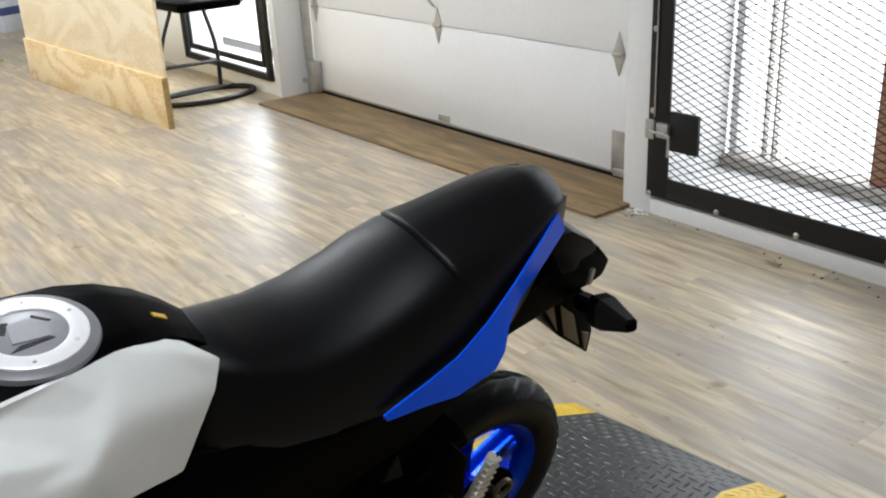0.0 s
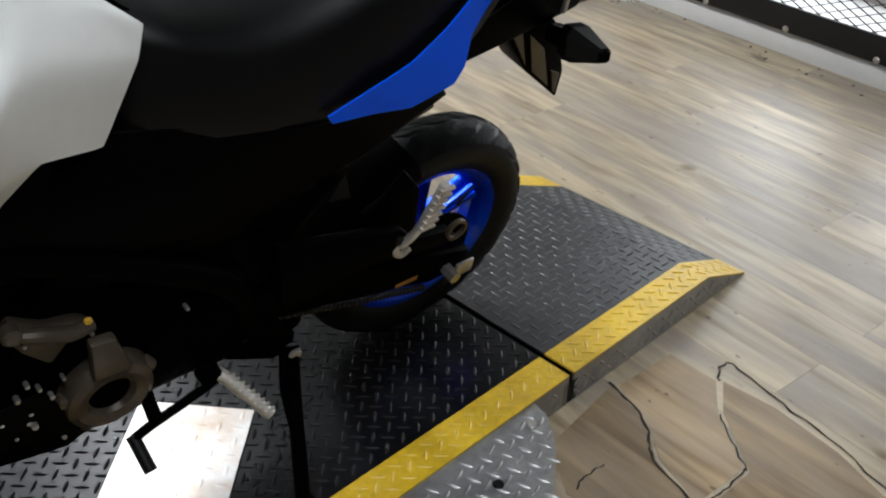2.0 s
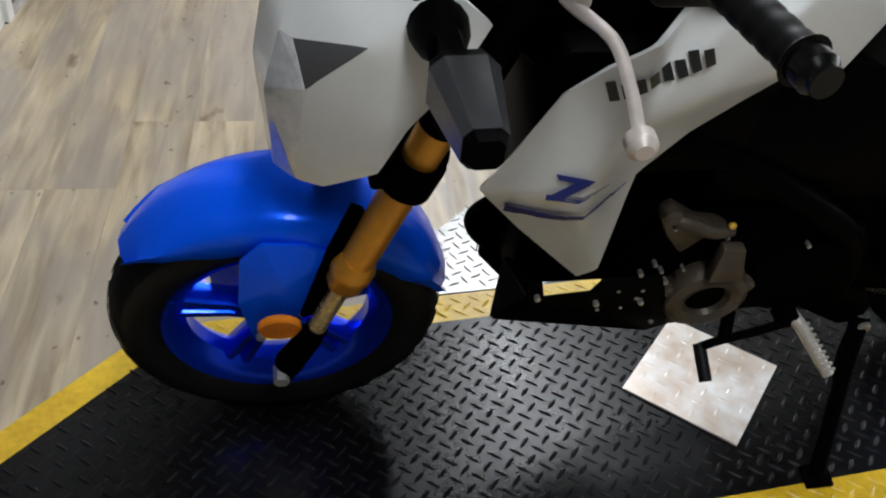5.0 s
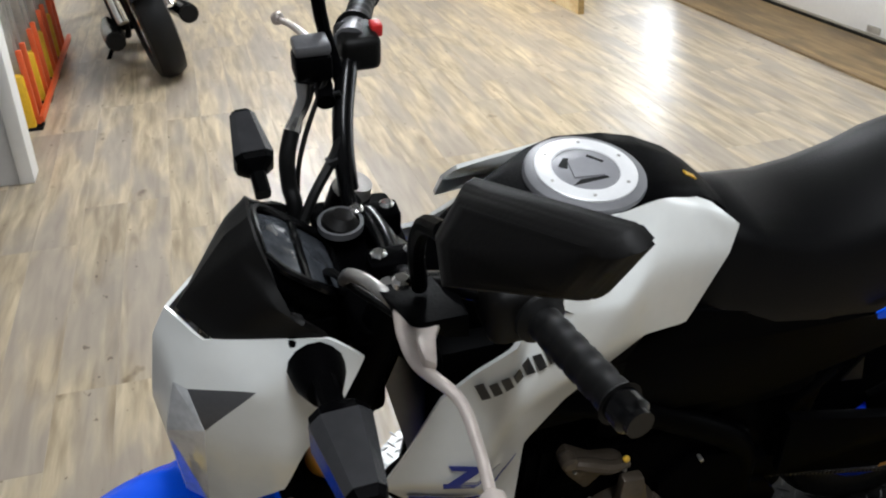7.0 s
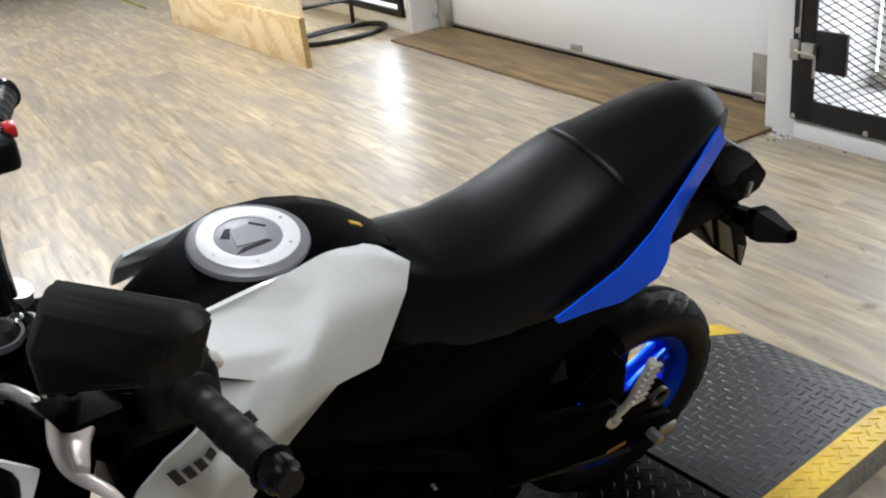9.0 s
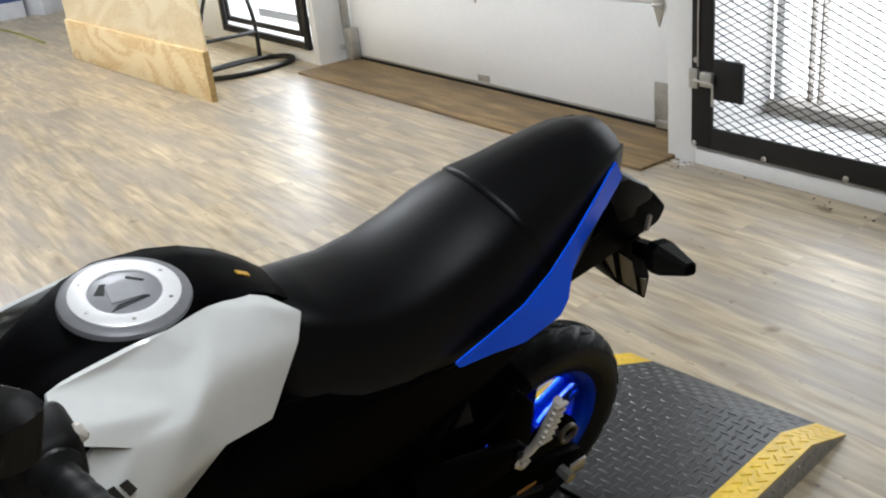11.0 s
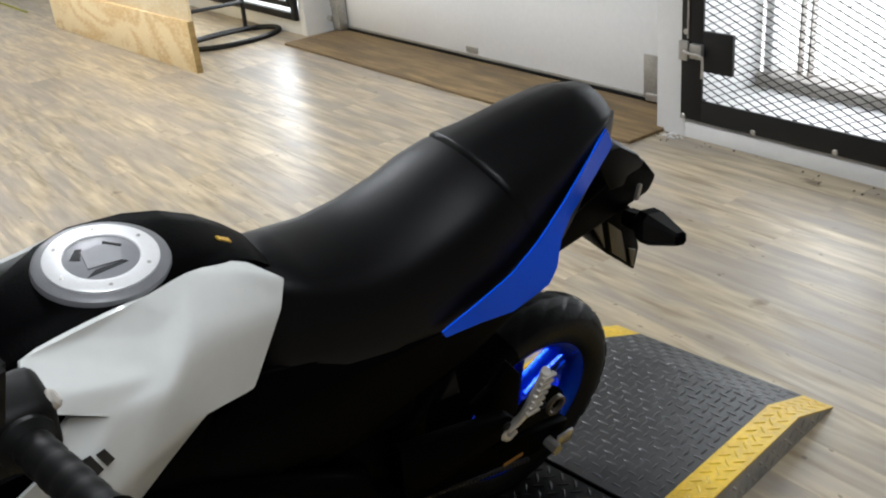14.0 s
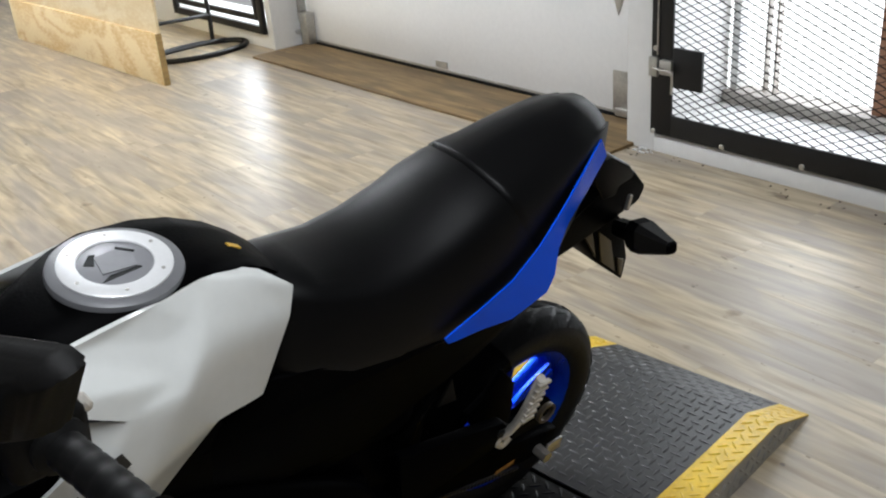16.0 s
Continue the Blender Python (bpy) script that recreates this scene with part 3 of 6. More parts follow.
for y_ in (0.26, 1.585, 2.90):
    for z_ in (0.583, 1.137):
        hinge(y_, z_)
part("lift_handle", tube([(DOOR_B - 0.02, 1.60, 0.69), (DOOR_B - 0.035, 1.63, 0.74), (DOOR_B - 0.02, 1.60, 0.79)], 0.006, 8), "steel", door)
for y_ in (1.565, 0.14):
    part("bottom_bracket", box(DOOR_B - 0.008, DOOR_B, y_ - 0.05, y_ + 0.05, 0.05, 0.085, 0.002), "galv", door)
for y_, s_ in ((0.03, 1), (3.00, -1)):
    part("door_track", box(DOOR_B - 0.05, DOOR_B + 0.0, y_ - 0.018, y_ + 0.018, 0.05 if s_ > 0 else 0.16, 2.4, 0.004), "galv", door, "galvanised steel roller track")
    if s_ > 0:
        part("track_bracket", box(DOOR_B - 0.012, DOOR_B - 0.004, 0.14, 0.285, 0.03, 0.235, 0.002), "galv", door, "galvanised corner plate")
        part("bracket_fitting", box(DOOR_B - 0.03, DOOR_B - 0.012, 0.19, 0.26, 0.025, 0.06, 0.004), "steel", door)
    else:
        part("track_bracket", box(DOOR_B - 0.07, DOOR_B - 0.005, y_ - 0.115, y_ - 0.025, 0.02, 0.225, 0.004), "galv", door, "galvanised corner bracket")
    part("roller", tube([(DOOR_B - 0.06, y_ - 0.02, 0.09), (DOOR_B - 0.06, y_ + 0.05, 0.09)], 0.018, 12, False), "steel", door)
solid("backdrop", box(1.8, 1.82, -5, 8, -0.5, 4), "outside", BUILD, "overcast daylight outside the windows", "backdrop", kind="structure")

# worn plywood threshold in front of the door
solid("door_threshold_board", box(-0.213, DOOR_B - 0.012, -0.04, 2.96, 0.0, 0.016, 0.004), "ply_worn", BUILD, "worn brown plywood threshold board lying before the garage door", "board", kind="structure")

# plaster crumbs on the floor beside the post
rng = random.Random(5)
bm = bmesh.new()
for k in range(16):
    x, y, r = -0.03 + rng.uniform(-0.025, 0.02), -0.115 + rng.uniform(-0.05, 0.04), rng.uniform(0.003, 0.010)
    join(bm, box(x - r, x + r * 0.8, y - r * 0.7, y + r, 0.002, 0.002 + r * 0.8, r * 0.25, seg=1))
solid("plaster_crumbs", bm, "wall", BUILD, "white plaster crumbs on the floor beside the post", "crumbs", kind="stuff")
bm = bmesh.new()
for k in range(30):
    x, y, r = -rng.uniform(0.01, 0.10), rng.uniform(-1.5, -0.05), rng.uniform(0.002, 0.006)
    join(bm, box(x - r, x + r, y - r, y + r * 0.6, 0.002, 0.002 + r * 0.5, r * 0.2, seg=1))
solid("dirt_crumbs", bm, "crack", BUILD, "dark dirt crumbs along the foot of the wall", "dirt", kind="stuff")

# mesh security gate
gate = thing("security_gate", BUILD @ pose(0, 0, 0), "black steel security gate with expanded metal mesh, closed", "gate")
G0, G1, GZ0, GZ1 = -1.60, -0.137, 0.084, 2.12
FW = 0.062
for nm, bm in (("stile", box(-0.012, 0.0, G1 - 0.105, G1, GZ0, GZ1, 0.002)), ("stile", box(-0.012, 0.0, G0, G0 + FW, GZ0, GZ1, 0.002)),
               ("rail", box(-0.012, 0.0, G0 + FW, G1 - 0.105, GZ0, GZ0 + 0.090, 0.002)), ("rail", box(-0.012, 0.0, G0 + FW, G1 - 0.105, GZ1 - 0.06, GZ1, 0.002))):
    part(nm, bm, "black_steel", gate)
bm = bmesh.new()
W_, H_ = 0.070, 0.0150
rows_ = int((GZ1 - GZ0) / H_) + 1
cols_ = int((G1 - G0) / W_) + 1
for r_ in range(rows_):
    for c_ in range(cols_):
        y_, z_ = G0 + 0.03 + c_ * W_ + (W_ / 2 if r_ % 2 else 0), GZ0 + 0.03 + r_ * H_
        for s_ in (1, -1):
            p0, p1 = Vector((0.006, y_, z_)), Vector((0.006, y_ + s_ * W_ / 2, z_ + H_))
            if not (G0 + 0.02 < p1.y < G1 - 0.02 and p1.z < GZ1 - 0.02):
                continue
            d = (p1 - p0).normalized()
            nrm = Vector((0, -d.z, d.y)) * 0.0014
            dep = Vector((0.0022, 0, 0))
            q = [bm.verts.new(v) for v in (p0 - nrm - dep, p0 + nrm - dep, p1 + nrm - dep, p1 - nrm - dep, p0 - nrm + dep, p0 + nrm + dep, p1 + nrm + dep, p1 - nrm + dep)]
            for f in ((0, 1, 2, 3), (7, 6, 5, 4), (0, 4, 5, 1), (2, 6, 7, 3)):
                bm.faces.new([q[i] for i in f])
tagged(part("expanded_mesh", bm, "black_steel", gate, "black expanded metal diamond mesh"), kind="stuff")
part("lock_box", box(-0.014, 0.004, G1 - 0.248, G1 - 0.107, 0.295, 0.456, 0.003), "black_steel", gate, "black steel lock plate")
part("latch_body", box(-0.034, -0.012, G1 - 0.115, G1 - 0.055, 0.345, 0.405, 0.004), "galv", gate, "zinc latch body")
part("latch_handle", tube([(-0.035, G1 - 0.03, 0.372), (-0.05, G1 - 0.06, 0.372), (-0.05, G1 - 0.125, 0.368), (-0.05, G1 - 0.135, 0.35), (-0.05, G1 - 0.135, 0.28)], 0.0055, 8), "steel", gate, "bent steel latch handle")
part("latch_keep", box(-0.026, -0.012, G1 - 0.04, G1 + 0.004, 0.33, 0.41, 0.003), "galv", gate)
part("slide_rod", tube([(-0.016, G1 - 0.035, 0.42), (-0.016, G1 - 0.035, 1.6)], 0.004, 8, False), "steel", gate)
for y_, z_ in ((G1 - 0.017, 0.095), (G1 - 0.357, 0.095), (G1 - 0.707, 0.095), (G1 - 1.055, 0.095), (G1 - 0.022, 0.445), (G1 - 0.022, 0.771), (G1 - 0.022, 1.10)):
    part("bolt", disc((-0.014, y_, z_), 0.012, 0.008, (1, 0, 0), 0.003, 14), "steel", gate)
# window bay behind the gate
solid("window_sill_bay", box(0.0, 0.62, GATE_A0 - 0.1, GATE_A1 + 0.002, 0.06, 0.104, 0.004), "wall", BUILD, "white painted window bay floor", "sill", kind="structure")
bay = thing("window_1", BUILD @ pose(0, 0, 0), "bright bay window with timber posts behind the gate", "window", kind="structure")
part("window_sill", box(0.46, 0.60, GATE_A0, GATE_A1, 0.104, 0.16, 0.006), "sill", bay, "grey weathered sill")
part("window_frame", box(0.50, 0.58, GATE_A1 - 0.05, GATE_A1 - 0.01, 0.16, 2.15, 0.006), "wall", bay)
part("window_frame", box(0.53, 0.57, GATE_A1 - 0.165, GATE_A1 - 0.157, 0.16, 2.15, 0.003), "sill", bay)
part("window_frame", box(0.53, 0.57, GATE_A1 - 0.215, GATE_A1 - 0.205, 0.16, 2.15, 0.003), "sill", bay)
part("post", box(0.50, 0.58, -0.90, -0.82, 0.16, 2.15, 0.006), "brick", bay, "brown timber window post")
part("post", box(0.50, 0.58, -1.02, -0.94, 0.16, 2.15, 0.006), "wall", bay)

# framed window beyond the left post
win = thing("window_2", BUILD @ pose(0, 0, 0), "bright window in a black steel frame", "window", kind="structure")
for bm in (box(-0.03, 0.0, WIN_A0 + 0.0, WIN_A0 + 0.06, 0.10, 1.9, 0.003), box(-0.03, 0.0, WIN_A1 - 0.06, WIN_A1, 0.10, 1.9, 0.003), box(-0.03, 0.0, WIN_A0 + 0.06, WIN_A1 - 0.06, 0.10, 0.15, 0.003)):
    part("frame", bm, "black_steel", win)
for bm in (box(-0.02, 0.0, WIN_A0 + 0.09, WIN_A0 + 0.13, 0.18, 1.85, 0.003), box(-0.02, 0.0, WIN_A0 + 0.13, WIN_A1 - 0.13, 0.18, 0.22, 0.003), box(-0.02, 0.0, WIN_A1 - 0.13, WIN_A1 - 0.09, 0.18, 1.85, 0.003)):
    part("sash", bm, "black_steel", win)

# plywood panel standing on the floor
ply = thing("plywood_panel", BUILD @ pose(-0.878, 2.793, 0, 0, 0, 2.83), "upright pale plywood bench panel standing on the floor", "panel")
part("sheet", box(0.0, 0.018, 0.0, 2.43, 0.008, 1.35, 0.002), "ply", ply)
part("kick_board", box(-0.02, 0.0, 0.0, 2.43, 0.002, 0.31, 0.002), "ply_low", ply, "second plywood strip along the bottom")
part("edge_strip", box(-0.02, 0.018, -0.003, 0.0, 0.002, 0.31), "ply_edge", ply, "dark plywood end grain")

# black tubular stool beside the panel
stool = thing("stool", BUILD @ pose(-0.35, 3.433, 0, 0, 0, 2), "black tubular steel stool with a padded seat", "stool")
ring = [(0.34 * math.cos(a), 0.20 * math.sin(a), 0.016) for a in [2 * math.pi * k / 20 for k in range(21)]]
part("base_ring", tube(ring, 0.019, 10, True, step=2), "black_steel", stool)
part("cross_bar", tube([(-0.28, 0.07, 0.03), (0.26, 0.12, 0.03)], 0.011, 8, False), "black_steel", stool)
for s_ in (1,):
    part("leg", tube([(-0.27, 0.12 * s_, 0.016), (-0.27, 0.12 * s_, 0.08), (-0.22, 0.12 * s_, 0.36), (-0.12, 0.12 * s_, 0.60)], 0.013, 8), "black_steel", stool)
part("foot_rest", tube([(-0.25, 0.12, 0.22), (0.0, 0.15, 0.21), (0.20, 0.19, 0.20)], 0.013, 8), "black_steel", stool)
for s_ in (1,):
    part("front_leg", tube([(0.20, 0.19 * s_, 0.016), (0.20, 0.19 * s_, 0.30), (0.12, 0.16 * s_, 0.60)], 0.016, 8), "black_steel", stool)
part("seat", box(-0.22, 0.24, -0.21, 0.21, 0.60, 0.66, 0.028, seg=3), "plastic", stool, "black padded seat")
part("back_tube", tube([(0.20, -0.17, 0.62), (0.30, -0.17, 0.66), (0.33, -0.17, 0.80), (0.33, -0.17, 1.0)], 0.011, 8), "black_steel", stool)
part("back_tube", tube([(0.20, 0.17, 0.62), (0.30, 0.17, 0.66), (0.33, 0.17, 0.80), (0.33, 0.17, 1.0)], 0.011, 8), "black_steel", stool)

# stacked cartons far behind the panel
for k, (x_, y_, z_, w_) in enumerate(((-0.9, 8.3, 0.0, 0.5), (-0.85, 8.35, 0.32, 0.42), (-0.4, 8.2, 0, 0.4))):
    c = thing("carton", BUILD @ pose(x_, y_, z_, 0, 0, 12 * k), "white printed carton with navy bands", "box", "cartons by the wall")
    part("box_body", box(-w_ / 2, w_ / 2, -0.2, 0.2, 0, 0.31, 0.004), "carton", c)
    part("print_band", box(-w_ / 2 - 0.002, w_ / 2 + 0.002, -0.202, 0.202, 0.17, 0.25), "navy", c)
solid("floor_cord", tube([(-1.6, 9.4, 0.008), (-1.2, 8.4, 0.008), (-1.02, 7.2, 0.008), (-0.98, 6.2, 0.008)], 0.008, 8), "cord", BUILD, "yellow cord lying on the floor", "cord")

# alcove: cord and charger on the grey panel
solid("power_cord", tube([(-4.26, 1.15, 2.0), (-4.24, 1.15, 1.3), (-4.25, 1.15, 0.7), (-4.28, 1.145, 0.25), (-4.30, 1.09, 0.014), (-4.22, 0.8, 0.014)], 0.007, 8), "cord", BUILD, "yellow power cord hanging on the grey panel", "cord")
ch = thing("charger", BUILD @ pose(-4.23, 1.09, 0.50), "small black battery charger hung on the grey panel", "charger")
part("charger_body", box(-0.06, 0.06, -0.02, 0.07, 0, 0.17, 0.012), "plastic", ch)
part("indicator", disc((0.01, -0.022, 0.06), 0.005, 0.006), "red", ch, "red indicator lamp")

# folded ladders leaning by the partition
lad = thing("ladder", BUILD @ pose(-3.97, 1.84, 0), "folded orange fibreglass ladders with yellow feet, leaning on the wall", "ladder")
for k in range(4):
    for s_ in (0, 1):
        y_ = 0.02 + 0.42 * k + 0.14 * s_
        part("rail", box(-0.012, 0.012, -0.012, 0.012, 0, 0.34, 0.003, m=pose(0.055, y_, 0.02, 0, -2, 0)), "orange", lad, "orange fibreglass rail end")
        part("metal_rail", box(-0.035, 0.040, -0.035, 0.035, 0, 1.8, 0.006, m=pose(0.0, y_ + 0.05, 0.03, 0, -2, 0)), "galv", lad, "aluminium rail")
    part("foot", box(-0.05, 0.05, -0.05, 0.05, 0, 0.24, 0.008, m=pose(0.0, 0.03 + 0.42 * k, 0.012, 0, -2, 0)), "ladder_yellow", lad, "yellow moulded foot")
    part("foot_pad", box(-0.055, 0.055, -0.055, 0.055, 0, 0.014, 0.003, m=pose(0.02, 0.03 + 0.42 * k, 0)), "rubber_seal", lad)
    for z_ in range(6):
        part("rung", tube([(-0.02 - 0.035 * 0.28 * z_, 0.02 + 0.42 * k, 0.3 + 0.28 * z_), (-0.02 - 0.035 * 0.28 * z_, 0.21 + 0.42 * k, 0.3 + 0.28 * z_)], 0.014, 8, False), "galv", lad)
part("tie_bar", box(-0.01, 0.01, 0, 1.6, 0, 0.03, 0.003, m=pose(0.075, 0.0, 0.03)), "orange", lad)


# ---------------------------------------------------------------- the lift
lift = thing("motorcycle_lift", LIFT, "low black tread-plate motorcycle lift with yellow edge stripes", "lift")
L_FRONT, L_JOINT, L_CREASE, L_END, L_W, STRIPE = -1.80, 0.0, 0.467, 0.640, 0.62, 0.074
H = LIFT_H


def ramp_z(x):
    return H if x <= L_CREASE else H - (H - 0.006) * (x - L_CREASE) / (L_END - L_CREASE)


def edge_y(x, far):
    """The deck's edge: the front corners are cut."""
    cut = max(0.0, (-1.56 - x)) * 0.9
    return L_W - cut if far else cut


def deck_strip(xs, y_lo, y_hi, lift_by, depth):
    """A plate following the deck's height between two edges."""
    top = [[(x, y_lo(x), ramp_z(x) + lift_by), (x, y_hi(x), ramp_z(x) + lift_by)] for x in xs]
    rings = [[a, b, (b[0], b[1], b[2] - depth), (a[0], a[1], a[2] - depth)] for a, b in top]
    return loft(rings)


def lug(bm, x, y, z, turn, slope=0.0, ln=0.013, wd=0.0036, ht=0.0017):
    c, s = math.cos(turn), math.sin(turn)
    base = [(ln, 0), (ln * 0.45, wd), (-ln * 0.45, wd), (-ln, 0), (-ln * 0.45, -wd), (ln * 0.45, -wd)]
    vs = [bm.verts.new((x + c * a - s * b, y + s * a + c * b, z + (c * a - s * b) * slope)) for a, b in base]
    t0, t1 = [bm.verts.new((x + c * a, y + s * a, z + ht + c * a * slope)) for a in (ln * 0.55, -ln * 0.55)]
    for f in ((vs[0], vs[1], t0), (vs[1], vs[2], t1, t0), (vs[2], vs[3], t1), (vs[3], vs[4], t1), (vs[4], vs[5], t0, t1), (vs[5], vs[0], t0)):
        bm.faces.new(f)


def lugs(bm, x0, x1, y0, y1, zf, pitch=0.0255, inside=None, base=45, ht=0.0017):
    """Raised bars in a basket pattern: each bar points at the flank of the next."""
    c, s = math.cos(radians(base)), math.sin(radians(base))
    n = int((x1 - x0 + y1 - y0) / pitch) + 2
    for i in range(-n, n):
        for j in range(-n, n):
            u, v = (i + 0.5) * pitch, (j + 0.5) * pitch
            x, y = (x0 + x1) / 2 + c * u - s * v, (y0 + y1) / 2 + s * u + c * v
            if not (x0 + 0.008 < x < x1 - 0.008 and y0 + 0.006 < y < y1 - 0.006) or (inside and not inside(x, y)):
                continue
            sl = (zf(x + 0.005) - zf(x - 0.005)) / 0.01
            lug(bm, x, y, zf(x), radians(base if (i + j) % 2 else base - 90), sl, 0.0148, 0.0036, ht)


def xs_between(a, b, extra=()):
    return sorted({a, b, *[e for e in extra if a < e < b]})


MAIN = xs_between(L_FRONT, L_JOINT - 0.007, (-1.56,))
TAIL = xs_between(L_JOINT + 0.007, L_END, (L_CREASE,))
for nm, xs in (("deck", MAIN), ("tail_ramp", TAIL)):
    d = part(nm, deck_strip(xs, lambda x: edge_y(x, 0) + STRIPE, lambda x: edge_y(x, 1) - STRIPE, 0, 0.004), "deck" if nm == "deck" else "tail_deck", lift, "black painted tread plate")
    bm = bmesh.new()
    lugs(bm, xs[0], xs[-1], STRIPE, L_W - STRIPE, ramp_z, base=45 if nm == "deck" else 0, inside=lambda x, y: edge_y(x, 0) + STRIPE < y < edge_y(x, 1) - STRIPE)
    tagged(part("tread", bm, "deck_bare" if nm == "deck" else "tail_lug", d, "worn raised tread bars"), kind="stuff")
    for far in (0, 1):
        lo = (lambda x: edge_y(x, 1) - STRIPE) if far else (lambda x: edge_y(x, 0))
        hi = (lambda x: edge_y(x, 1)) if far else (lambda x: edge_y(x, 0) + STRIPE)
        s = part("edge_stripe", deck_strip(xs, lo, hi, 0, 0.004), "yellow", lift, "yellow painted edge stripe, scuffed")
        bm = bmesh.new()
        lugs(bm, xs[0], xs[-1], L_W - STRIPE if far else 0, L_W if far else STRIPE, ramp_z, inside=lambda x, y: lo(x) + 0.008 < y < hi(x) - 0.008)
        tagged(part("stripe_tread", bm, "yellow", s), kind="stuff")
        # side skirt
        y_ = (lambda x: edge_y(x, 1) - 0.004) if far else (lambda x: edge_y(x, 0))
        rings = [[(x, y_(x), ramp_z(x) - 0.004), (x, y_(x) + 0.004, ramp_z(x) - 0.004), (x, y_(x) + 0.004, 0.002), (x, y_(x), 0.002)] for x in xs]
        sk = part("side_skirt", loft(rings), "alu", lift, "bare tread-plate side skirt")
        if not far:
            bm = bmesh.new()
            for i in range(int((xs[-1] - xs[0]) / 0.026)):
                for j in range(2):
                    x, z = xs[0] + 0.013 + i * 0.026, 0.02 + j * 0.026
                    if z < ramp_z(x) - 0.015:
                        lug(bm, x, z, 0, radians(45 if (i + j) % 2 else -45), 0, 0.0125, 0.004, 0.003)
            bmesh.ops.transform(bm, verts=bm.verts, matrix=Matrix.Rotation(radians(90), 4, "X"))
            tagged(part("skirt_tread", bm, "alu", sk), kind="stuff")
part("joint_channel", box(-0.02, 0.02, 0.0, L_W, 0.004, H - 0.02), "rubber_seal", lift)
part("under_frame", box(L_FRONT + 0.3, L_CREASE - 0.05, 0.06, L_W - 0.06, 0.004, H - 0.03), "black_steel", lift)


def side_plate(outline, label):
    p = part("side_plate", prism(outline, H - 0.010, H - 0.005, "z"), "alu", lift, label)
    bm = bmesh.new()
    xs, ys = [q[0] for q in outline], [q[1] for q in outline]

    def inside(x, y):
        hit = False
        for (xa, ya), (xb, yb) in zip(outline, outline[1:] + outline[:1]):
            if (ya > y) != (yb > y) and x < (xb - xa) * (y - ya) / (yb - ya) + xa:
                hit = not hit
        return hit
    lugs(bm, min(xs) + 0.01, max(xs) - 0.01, min(ys) + 0.01, max(ys) - 0.01, lambda x: H - 0.005, inside=inside, base=20)
    tagged(part("plate_tread", bm, "alu", p), kind="stuff")
    return p


p = side_plate([(-0.108, 0.0), (-0.118, -0.042), (-0.165, -0.10), (-0.25, -0.165), (-0.33, -0.215), (-0.42, -0.245), (-0.85, -0.25), (-0.95, -0.2), (-1.0, 0.0)], "bare aluminium tread side plate with rounded corner")
part("plate_bolt", disc((-0.155, -0.035, H - 0.003), 0.010, 0.006, (0, 0, 1), 0.002, 12), "steel", p)
part("plate_bolt", disc((-0.30, -0.09, H - 0.003), 0.010, 0.006, (0, 0, 1), 0.002, 12), "rubber_seal", p)
part("plate_leg", box(-0.9, -0.3, -0.12, -0.1, 0.002, H - 0.010), "galv", p)
p = side_plate([(-1.05, 0.63), (-0.15, 0.63), (-0.2, 0.86), (-0.33, 0.945), (-0.82, 0.945), (-0.90, 0.91), (-1.02, 0.81)], "bare aluminium tread side plate with rounded corner")
part("plate_leg", box(-0.8, -0.3, 0.84, 0.86, 0.002, H - 0.010), "galv", p)

# loose bright tread plate on the deck under the engine
loose = thing("loose_plate", pose(-0.4675, 0.024, H + 0.0020), "loose bright aluminium tread plate with rust stains lying on the deck", "plate")
pl = [(-0.1485, -0.012), (-0.0025, -0.158), (0.1485, 0.012), (0.0025, 0.158)]
lp = part("sheet", prism(pl, 0.0, 0.003, "z"), "plate_stained", loose)
bm = bmesh.new()
e0, e1 = (Vector(pl[1]) - Vector(pl[0])), (Vector(pl[3]) - Vector(pl[0]))
for i in range(6):
    for j in range(7):
        q = Vector(pl[0]) + e0 * (i + 0.5) / 6 + e1 * (j + 0.5) / 7
        lug(bm, q.x, q.y, 0.003, radians(45 if (i + j) % 2 else -45), 0, 0.013, 0.0036, 0.0009)
tagged(part("tread", bm, "plate_stained", lp), kind="stuff")


# ---------------------------------------------------------------- the motorcycle
bike = thing("motorcycle", BIKE, "small white, blue and black motorcycle leaning on its side stand", "motorcycle")


